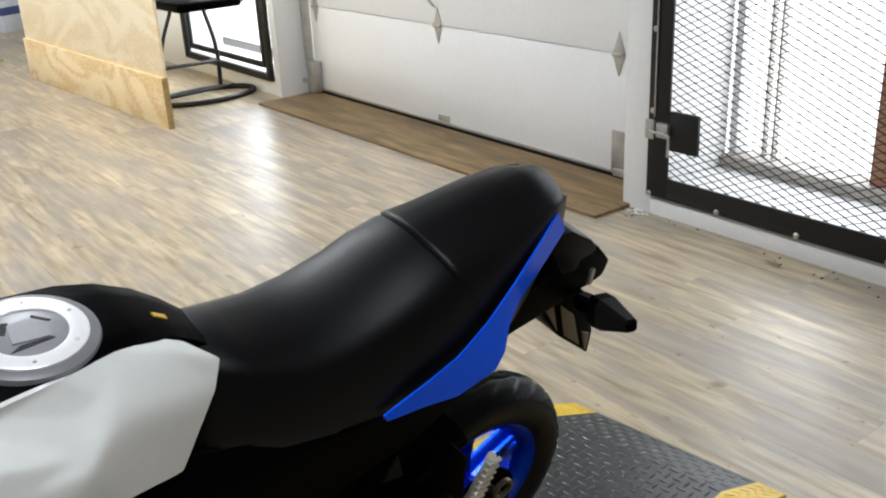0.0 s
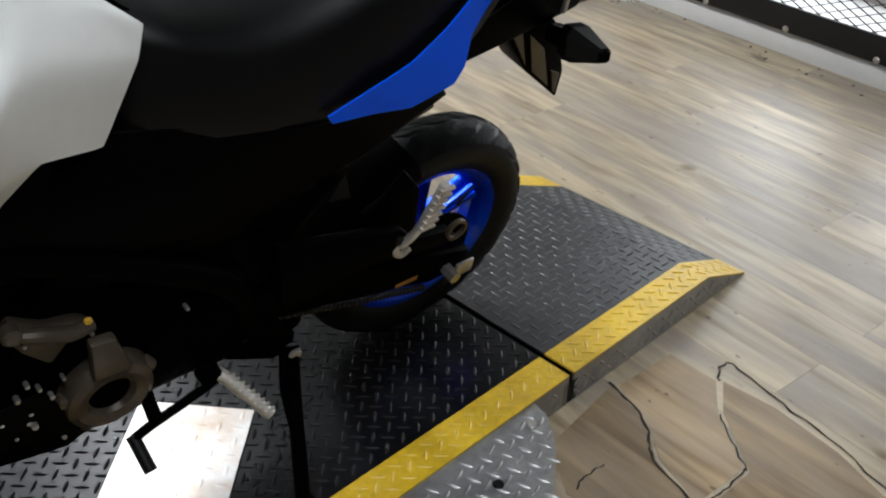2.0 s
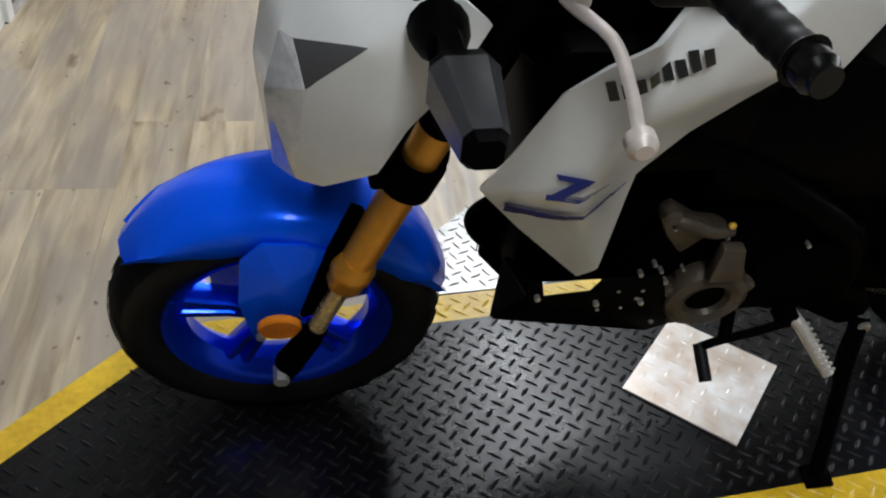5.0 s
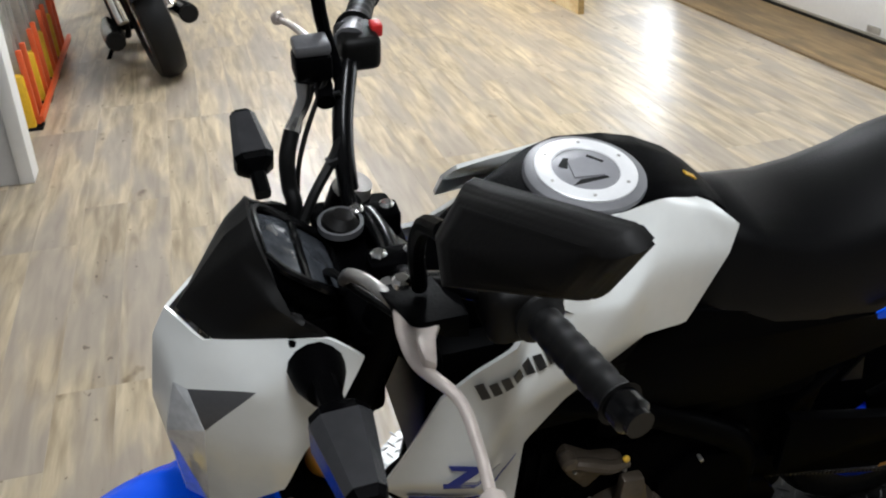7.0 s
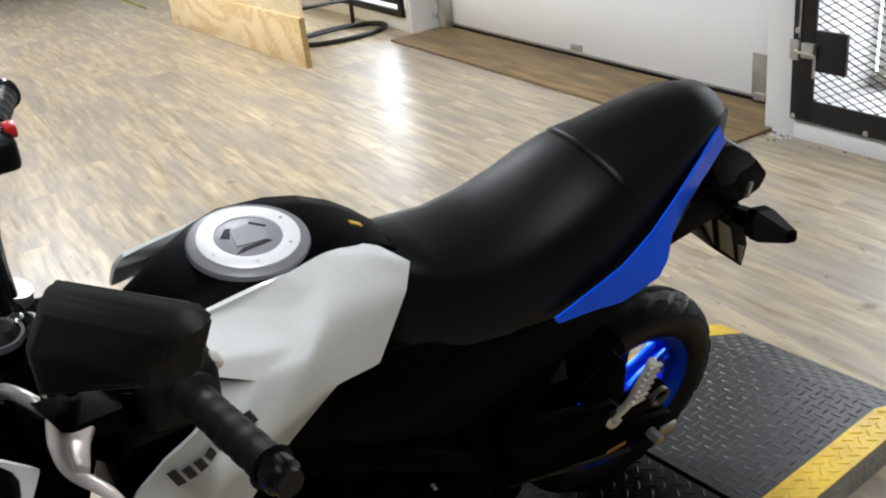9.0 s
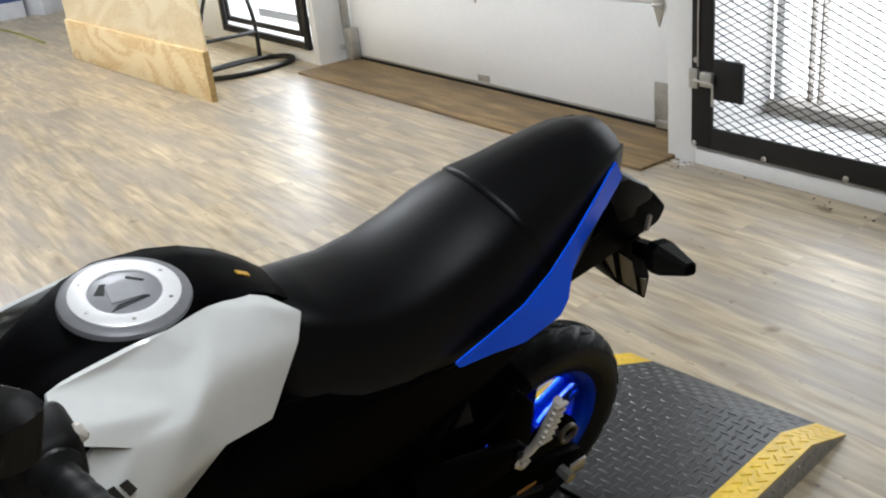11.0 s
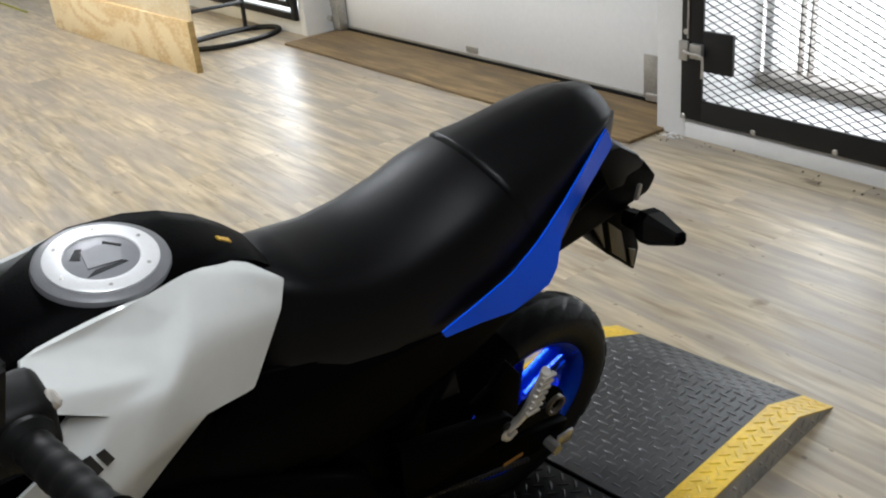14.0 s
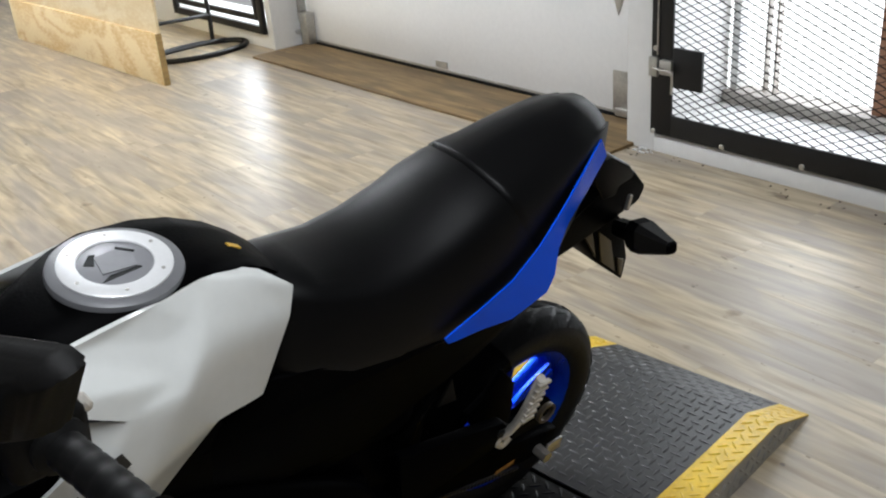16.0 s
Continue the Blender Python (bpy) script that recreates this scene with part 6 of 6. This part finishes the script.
for k in range(40):
    u = k / 39
    x, z = -0.36 + 0.36 * u, 0.314 - 0.118 * u - 0.002 * math.sin(u * math.pi)
    if link is None:
        link = part("chain_link", box(-0.0038, 0.0038, -0.065, -0.053, -0.0042, 0.0042, 0.001, seg=1), "chain", chain)
    else:
        link = new("chain_link", link.data)
        link.parent = chain
    link.location = (x, 0, z)
part("inner_mudguard", box(-0.46, -0.26, -0.062, 0.062, 0.24, 0.60, 0.015), "plastic", bike, "black inner mudguard")
part("shock", tube([(-0.36, 0.0, 0.56), (-0.22, 0.0, 0.36)], 0.028, 16, False), "frame", bike)
# passenger foot rest, folded
fr = part("passenger_foot_rest", tube([(-0.144, -0.124, 0.440), (-0.136, -0.136, 0.466), (-0.126, -0.146, 0.515), (-0.114, -0.150, 0.570)], [0.013, 0.011, 0.0135, 0.0125], 10, True, flat=0.6), "peg", bike, "bare cast passenger foot rest, folded up")
for k in range(7):
    c = Vector((-0.130, -0.152, 0.492)).lerp(Vector((-0.115, -0.158, 0.566)), k / 6)
    part("peg_rib", box(c.x - 0.013, c.x + 0.013, c.y - 0.004, c.y + 0.004, c.z - 0.0025, c.z + 0.0025, 0.001), "peg", fr)
part("peg_hook", tube([(-0.144, -0.122, 0.442), (-0.156, -0.122, 0.428), (-0.142, -0.122, 0.412), (-0.126, -0.122, 0.420)], 0.007, 8), "peg", fr)
part("rest_bracket", facets([(-0.36, -0.095, 0.52), (-0.15, -0.106, 0.472), (-0.125, -0.108, 0.442), (-0.16, -0.106, 0.418), (-0.34, -0.095, 0.38)], [tuple(range(5))], 0.02, 0.005), "frame", bike, "black foot rest bracket")
part("peg_bracket", facets([(-0.160, -0.088, 0.506), (-0.130, -0.088, 0.545), (-0.095, -0.088, 0.500), (-0.086, -0.088, 0.42), (-0.092, -0.088, 0.356), (-0.158, -0.088, 0.398), (-0.198, -0.088, 0.486)], [tuple(range(7))], 0.012, 0.003), "frame", bike, "black foot rest hanger plate")
part("bracket_bolt", disc((-0.155, -0.124, 0.452), 0.008, 0.014, (0, 1, 0), 0.002, 12), "rubber_seal", bike)

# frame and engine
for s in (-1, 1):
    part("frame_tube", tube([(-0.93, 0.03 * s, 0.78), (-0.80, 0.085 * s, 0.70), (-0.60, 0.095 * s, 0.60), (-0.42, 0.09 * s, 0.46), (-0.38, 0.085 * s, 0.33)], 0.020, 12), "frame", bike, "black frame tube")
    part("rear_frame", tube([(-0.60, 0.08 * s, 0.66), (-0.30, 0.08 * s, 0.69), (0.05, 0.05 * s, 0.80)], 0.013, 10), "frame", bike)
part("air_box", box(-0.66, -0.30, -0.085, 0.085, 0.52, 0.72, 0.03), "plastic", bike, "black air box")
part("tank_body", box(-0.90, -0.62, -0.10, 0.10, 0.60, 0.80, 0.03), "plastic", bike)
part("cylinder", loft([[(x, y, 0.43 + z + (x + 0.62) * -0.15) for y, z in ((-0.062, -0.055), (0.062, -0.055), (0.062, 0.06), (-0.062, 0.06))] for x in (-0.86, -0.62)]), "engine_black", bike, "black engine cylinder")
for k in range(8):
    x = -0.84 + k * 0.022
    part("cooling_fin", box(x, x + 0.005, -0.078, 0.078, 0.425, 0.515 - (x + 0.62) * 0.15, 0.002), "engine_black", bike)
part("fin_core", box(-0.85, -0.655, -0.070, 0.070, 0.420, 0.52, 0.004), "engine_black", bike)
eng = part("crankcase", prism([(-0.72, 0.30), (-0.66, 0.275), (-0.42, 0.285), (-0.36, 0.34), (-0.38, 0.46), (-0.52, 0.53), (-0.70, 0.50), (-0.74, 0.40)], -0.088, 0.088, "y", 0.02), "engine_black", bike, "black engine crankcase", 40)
ec = Vector((-0.600, -0.106, 0.362))
cov = part("generator_cover", lathe([(0.0, 0.002), (0.030, 0.002), (0.034, 0.010), (0.048, 0.015), (0.058, 0.009), (0.063, -0.006), (0.063, -0.02), (0.0, -0.02)], 40, Matrix.Translation(ec) @ Matrix.Rotation(radians(180), 4, "Z")), "engine_cast", eng, "bronze grey cast generator cover", 30)
part("cover_plug", lathe([(0.0, 0.004), (0.026, 0.004), (0.030, 0.001), (0.030, -0.004)], 28, Matrix.Translation(ec) @ Matrix.Rotation(radians(180), 4, "Z")), "engine_black", eng, "black centre plug")
part("cover_arm", facets([(-0.625, -0.112, 0.425), (-0.575, -0.114, 0.425), (-0.592, -0.110, 0.490), (-0.624, -0.110, 0.494)], [(0, 1, 2, 3)], 0.018, 0.004), "engine_cast", eng)
part("upper_cover", facets([(-0.702, -0.098, 0.546), (-0.662, -0.102, 0.520), (-0.630, -0.103, 0.514), (-0.610, -0.103, 0.502), (-0.640, -0.102, 0.486), (-0.664, -0.100, 0.452), (-0.694, -0.098, 0.490), (-0.712, -0.096, 0.526)], [tuple(range(8))], 0.024, 0.007), "engine_cast", eng, "bronze grey cast head cover")
for x_, z_ in ((-0.693, 0.519), (-0.615, 0.495), (-0.685, 0.43), (-0.672, 0.405), (-0.70, 0.39), (-0.49, 0.47), (-0.755, 0.35), (-0.665, 0.31), (-0.712, 0.425), (-0.698, 0.445), (-0.704, 0.372), (-0.722, 0.352), (-0.735, 0.392), (-0.655, 0.432), (-0.635, 0.325), (-0.565, 0.332)):
    part("engine_bolt", disc((x_, -0.106, z_), 0.0022 + 0.0016 * abs(math.sin(x_ * 91)), 0.012, (0, 1, 0), 0.002, 10), "steel", eng, "zinc bolt")
for k in range(5):
    a = radians(20 + 72 * k)
    part("cover_boss", disc(ec + Vector((0.060 * math.cos(a), 0.004, 0.060 * math.sin(a))), 0.010, 0.020, (0, 1, 0), 0.004, 14), "engine_cast", eng, "cast bolt boss")
part("head_boss", disc((-0.705, -0.106, 0.545), 0.012, 0.022, (0, 1, 0), 0.004, 14), "engine_cast", eng)
part("head_pipe", tube([(-0.700, -0.104, 0.535), (-0.672, -0.110, 0.528), (-0.640, -0.110, 0.512), (-0.612, -0.106, 0.508)], [0.008, 0.011, 0.010, 0.008], 10), "engine_cast", eng, "bronze grey cast pipe")
part("paint_dot", disc((-0.618, -0.110, 0.522), 0.005, 0.008, (0, 1, 0), 0.002, 10), "tag", eng, "yellow paint mark")
part("gearbox_cover", prism([(-0.53, 0.33), (-0.40, 0.33), (-0.37, 0.37), (-0.40, 0.45), (-0.50, 0.47), (-0.545, 0.42)], -0.104, -0.08, "y", 0.008), "engine_black", eng)
part("exhaust", tube([(-0.86, 0.04, 0.42), (-0.90, 0.05, 0.36), (-0.84, 0.06, 0.29), (-0.66, 0.09, 0.25), (-0.45, 0.11, 0.245)], 0.018, 14), "engine_black", bike, "black exhaust pipe")
part("silencer", tube([(-0.45, 0.11, 0.245), (-0.42, 0.12, 0.25), (-0.20, 0.15, 0.33), (-0.17, 0.152, 0.34)], [0.03, 0.045, 0.045, 0.03], 20, False), "engine_black", bike)
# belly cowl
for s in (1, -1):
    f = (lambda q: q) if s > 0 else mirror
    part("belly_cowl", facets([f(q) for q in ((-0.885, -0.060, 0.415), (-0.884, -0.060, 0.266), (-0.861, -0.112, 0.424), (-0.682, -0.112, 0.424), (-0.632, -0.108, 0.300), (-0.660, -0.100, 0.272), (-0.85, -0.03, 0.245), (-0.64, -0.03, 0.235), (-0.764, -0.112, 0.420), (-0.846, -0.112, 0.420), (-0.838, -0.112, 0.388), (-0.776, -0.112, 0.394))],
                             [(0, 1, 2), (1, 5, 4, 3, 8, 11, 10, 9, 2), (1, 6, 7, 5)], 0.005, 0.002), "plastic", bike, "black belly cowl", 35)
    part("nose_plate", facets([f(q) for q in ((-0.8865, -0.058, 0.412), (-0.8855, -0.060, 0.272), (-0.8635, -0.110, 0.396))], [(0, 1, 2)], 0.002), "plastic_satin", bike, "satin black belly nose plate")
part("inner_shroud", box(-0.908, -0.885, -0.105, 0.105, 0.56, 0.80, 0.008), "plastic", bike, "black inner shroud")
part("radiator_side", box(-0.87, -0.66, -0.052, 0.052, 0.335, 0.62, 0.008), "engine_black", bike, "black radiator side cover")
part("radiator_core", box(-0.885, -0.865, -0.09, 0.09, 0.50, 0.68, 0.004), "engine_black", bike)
for x_, z_ in ((-0.850, 0.395), (-0.764, 0.374), (-0.700, 0.372)):
    part("cowl_screw", disc((x_, -0.116, z_), 0.0042, 0.010, (0, 1, 0), 0.002, 10), "steel", bike)
# foot rest, gear lever, stand
fp = part("foot_rest", tube([(-0.450, -0.105, 0.308), (-0.436, -0.125, 0.300), (-0.396, -0.186, 0.255)], [0.011, 0.010, 0.009], 12, False), "peg", bike, "bare metal rider foot rest")
for k in range(9):
    c = Vector((-0.434, -0.128, 0.298)).lerp(Vector((-0.398, -0.183, 0.257)), k / 8)
    part("peg_rib", box(c.x - 0.009, c.x + 0.009, c.y - 0.002, c.y + 0.002, c.z + 0.003, c.z + 0.011, 0.0008), "peg", fp)
part("foot_rest_pivot", disc((-0.455, -0.108, 0.304), 0.018, 0.03, (0, 1, 0), 0.004, 18), "engine_black", bike)
part("gear_lever", tube([(-0.455, -0.118, 0.296), (-0.50, -0.124, 0.288), (-0.55, -0.125, 0.272), (-0.580, -0.128, 0.262)], 0.007, 10), "frame", bike, "black gear lever")
part("lever_toe_peg", tube([(-0.580, -0.122, 0.262), (-0.577, -0.172, 0.236)], 0.0095, 12, False), "rubber_seal", bike)
part("shift_rod", tube([(-0.545, -0.122, 0.276), (-0.552, -0.112, 0.325)], 0.010, 10, False), "frame", bike)
sd = part("side_stand", tube([(-0.311, -0.098, 0.268), (-0.330, -0.150, 0.205), (-0.372, -0.264, 0.090)], [0.015, 0.013, 0.012], 12, False), "frame", bike, "black side stand, down")
part("stand_foot", box(-0.395, -0.350, -0.288, -0.250, 0.078, 0.088, 0.003), "frame", sd)
part("stand_pivot", disc((-0.311, -0.108, 0.262), 0.012, 0.022, (0, 1, 0), 0.003, 12), "steel", sd, "zinc pivot bolt")
part("stand_bracket", facets([(-0.42, -0.09, 0.36), (-0.33, -0.092, 0.33), (-0.298, -0.092, 0.285), (-0.30, -0.092, 0.245), (-0.335, -0.092, 0.24), (-0.42, -0.09, 0.29)], [tuple(range(6))], 0.016, 0.004), "frame", bike)
part("stand_spring", tube([(-0.335, -0.112, 0.285), (-0.345, -0.14, 0.225), (-0.350, -0.180, 0.180)], 0.005, 8), "frame", sd)


# ---------------------------------------------------------------- parked cruisers in the distance
def parked_bike(m, label):
    t = thing("parked_motorcycle", m, label, "motorcycle", "parked motorcycles along the wall")
    def wh(x, r, w):
        mm = Matrix.Translation((x, 0, r))
        prof = [(r * 0.66, -w * 0.42), (r * 0.8, -w * 0.52), (r * 0.93, -w * 0.45), (r, -w * 0.2), (r, w * 0.2), (r * 0.93, w * 0.45), (r * 0.8, w * 0.52), (r * 0.66, w * 0.42)]
        q = part("wheel", lathe(prof, 48, mm), "tyre", t, "black tyre on a spoked wheel")
        part("rim", lathe([(r * 0.64, -w * 0.38), (r * 0.68, -w * 0.42), (r * 0.68, w * 0.42), (r * 0.64, w * 0.38)], 48, mm, close=True), "chrome", q, "chrome rim")
        part("hub", disc((x, 0, r), 0.05, w * 0.9, (0, 1, 0), 0.01, 20), "chrome", q)
        for k in range(16):
            a = 2 * math.pi * k / 16
            part("spoke", tube([(x + 0.05 * math.cos(a), 0.03 * (-1) ** k, r + 0.05 * math.sin(a)), (x + r * 0.66 * math.cos(a + 0.2), 0, r + r * 0.66 * math.sin(a + 0.2))], 0.003, 5, False), "chrome", q)
        return q
    wh(0, 0.31, 0.15)
    wh(1.5, 0.33, 0.11)
    rings = []
    for k in range(13):
        a = radians(20 + 130 * k / 12)
        rings.append([((0.355 + dr) * math.cos(a), y, 0.31 + (0.355 + dr) * math.sin(a)) for y, dr in ((-0.09, -0.06), (-0.085, -0.01), (0, 0.01), (0.085, -0.01), (0.09, -0.06), (0.08, -0.03), (0, -0.005), (-0.08, -0.03))])
    part("rear_mudguard", loft(rings), "plastic_gloss", t, "gloss black rear mudguard", 50)
    part("engine", box(0.45, 0.95, -0.13, 0.13, 0.17, 0.55, 0.04), "engine_black", t)
    for s in (-1, 1):
        part("cylinder", tube([(0.70, 0, 0.45), (0.70 + 0.16 * s, 0, 0.78)], 0.075, 18, False), "chrome", t, "chrome finned cylinder")
        part("silencer", tube([(0.75, 0.17 * s, 0.20), (0.5, 0.19 * s, 0.21), (0.2, 0.20 * s, 0.24), (0.06, 0.20 * s, 0.25)], [0.03, 0.045, 0.05, 0.052], 20), "plastic_gloss", t, "gloss black silencer")
        part("silencer_end", disc((0.058, 0.20 * s, 0.25), 0.044, 0.01, (1, 0, 0), 0.002, 20), "rubber_seal", t, "dark silencer opening")
        part("fork", tube([(1.5, 0.09 * s, 0.33), (1.15, 0.09 * s, 1.0)], 0.025, 14, False), "chrome", t)
        part("rear_shock", tube([(0.02, 0.13 * s, 0.33), (0.20, 0.13 * s, 0.66)], 0.03, 12, False), "chrome", t)
        part("indicator", disc((-0.2, 0.17 * s, 0.62), 0.035, 0.05, (1, 0, 0), 0.012, 16), "plastic_gloss", t, "dark indicator")
    part("tank", loft([[(x, y * w, z + h * v) for y, v in ((-1, 0.2), (-0.8, 0.8), (0, 1), (0.8, 0.8), (1, 0.2), (0.6, -0.1), (-0.6, -0.1))] for x, w, z, h in ((0.55, 0.08, 0.80, 0.10), (0.75, 0.16, 0.78, 0.22), (0.95, 0.16, 0.82, 0.22), (1.12, 0.08, 0.9, 0.14))]), "plastic_gloss", t, "gloss black tank", 50)
    part("seat", box(-0.15, 0.55, -0.14, 0.14, 0.68, 0.80, 0.05, seg=3), "vinyl", t, "black seat")
    part("handlebar", tube([(0.85, -0.4, 1.12), (1.0, -0.3, 1.14), (1.12, -0.1, 1.05), (1.12, 0.1, 1.05), (1.0, 0.3, 1.14), (0.85, 0.4, 1.12)], 0.013, 10), "chrome", t)
    part("side_stand", tube([(0.55, 0.12, 0.20), (0.50, 0.30, 0.012)], 0.012, 10, False), "frame", t)
    part("lower_frame", tube([(0.2, 0.10, 0.3), (0.45, 0.11, 0.16), (1.0, 0.11, 0.16), (1.15, 0.03, 0.9)], 0.017, 10), "frame", t)
    return t


cr = parked_bike(pose(-1.07, 4.03, 0, -13, 0, 98), "black cruiser motorcycle with chrome engine parked on the plank floor")
copy_thing(cr, pose(-0.85, 6.2, 0, -13, 0, 98))

# ---------------------------------------------------------------- floor scuffs and cracks near the lift
def crack(pts, w):
    rng = random.Random(len(pts) * 7 + int(abs(pts[0][0]) * 1000))
    path = smooth_path([(x, y, 0) for x, y in pts], 5)
    bm = bmesh.new()
    vs = []
    for i, p in enumerate(path):
        d = (path[min(i + 1, len(path) - 1)] - path[max(i - 1, 0)]).normalized()
        s = Vector((-d.y, d.x, 0))
        j = Vector((rng.uniform(-1, 1), rng.uniform(-1, 1), 0)) * 0.004
        ww = w * rng.uniform(0.35, 1.0)
        vs.append((bm.verts.new(p + j - s * ww + Vector((0, 0, 0.0030))), bm.verts.new(p + j + s * ww + Vector((0, 0, 0.0030)))))
    for a, b in zip(vs, vs[1:]):
        bm.faces.new((a[0], a[1], b[1], b[0]))
    return solid("floor_crack", bm, "crack", Matrix.Identity(4), "dark jagged tear in the vinyl floor", "crack", "floor cracks", kind="structure")


crack([(0.305, -0.25), (0.289, -0.332), (0.25, -0.40), (0.212, -0.443), (0.18, -0.562), (0.17, -0.64)], 0.0035)
crack([(0.18, -0.562), (0.25, -0.566), (0.319, -0.560)], 0.0028)
crack([(0.48, -0.383), (0.51, -0.362), (0.541, -0.374), (0.52, -0.50), (0.50, -0.638), (0.46, -0.80), (0.44, -0.95)], 0.003)
crack([(0.048, -0.402), (0.09, -0.392), (0.129, -0.397)], 0.0025)
crack([(0.319, -0.56), (0.36, -0.50), (0.40, -0.44)], 0.002)
crack([(0.12, -0.75), (0.05, -0.68), (-0.02, -0.62)], 0.002)

# scuffed, peeled vinyl between the tears
def scuff(pts):
    return solid("scuffed_vinyl", prism(pts, 0.0005, 0.0021, "z"), "stone", Matrix.Identity(4), "scuffed brown patch of peeled vinyl floor", "floor patch", "scuffed floor patches", kind="structure")


scuff([(0.09, -0.30), (0.30, -0.26), (0.285, -0.335), (0.25, -0.40), (0.212, -0.445), (0.18, -0.56), (0.05, -0.50), (0.03, -0.40)])
scuff([(0.312, -0.27), (0.47, -0.27), (0.475, -0.38), (0.40, -0.44), (0.36, -0.50), (0.318, -0.555), (0.19, -0.555), (0.22, -0.445), (0.262, -0.395)])
scuff([(0.185, -0.572), (0.32, -0.568), (0.41, -0.445), (0.485, -0.39), (0.50, -0.50), (0.488, -0.64), (0.44, -0.80), (0.18, -0.80), (0.16, -0.66)])
scuff([(0.04, -0.51), (0.172, -0.57), (0.15, -0.66), (0.10, -0.74), (-0.04, -0.60), (-0.02, -0.52)])

# ---------------------------------------------------------------- floor planks
PW, PL = 0.152, 1.22
rng = random.Random(4)
plank_mesh = {}


def plank_shape(ln):
    key = round(ln, 2)
    if key not in plank_mesh:
        bm = bmesh.new()
        w, c = PW / 2 - 0.0001, 0.0004
        lo = [bm.verts.new((x, y, -0.004)) for x, y in ((-w, 0.0001), (w, 0.0001), (w, ln - 0.0001), (-w, ln - 0.0001))]
        mi = [bm.verts.new((x, y, 0.0010)) for x, y in ((-w, 0.0001), (w, 0.0001), (w, ln - 0.0001), (-w, ln - 0.0001))]
        hi = [bm.verts.new((x, y, 0.0014)) for x, y in ((-w + c, c), (w - c, c), (w - c, ln - c), (-w + c, ln - c))]
        bm.faces.new(hi)
        for i in range(4):
            j = (i + 1) % 4
            bm.faces.new((lo[i], lo[j], mi[j], mi[i]))
            bm.faces.new((mi[i], mi[j], hi[j], hi[i]))
        plank_mesh[key] = finish(bm, "plank", M["plank"])
    return plank_mesh[key]


rest = bmesh.new()
count = 0
cells = []
for i in range(int(7.6 / PW)):
    x = -7.0 + PW * (i + 0.5)
    y = -6.2 - rng.choice((0.0, 0.3, 0.61, 0.9))
    while y < 12.2:
        cells.append((x, y))
        y += PL
near = sorted(cells, key=lambda c: (c[0] + 1.9) ** 2 + (c[1] + PL / 2 - 0.9) ** 2 * 0.55)[:300]
near_set = set(near)
inv = BUILD
for x, y in cells:
    if x > -0.02 and y < 12:
        if x > 0.2:
            continue
    if (x, y) in near_set:
        ob = new("plank", plank_shape(PL))
        ob.parent = floor_ob
        ob.location = (x, y, 0)
    else:
        w, c = PW / 2 - 0.0002, 0.0002
        vs = [rest.verts.new((x + a, y + b, 0.0014)) for a, b in ((-w, c), (w, c), (w, PL - c), (-w, PL - c))]
        rest.faces.new(vs)
r = part("plank_field", rest, "plank", floor_ob, "vinyl planks further off")
tagged(r, kind="stuff")
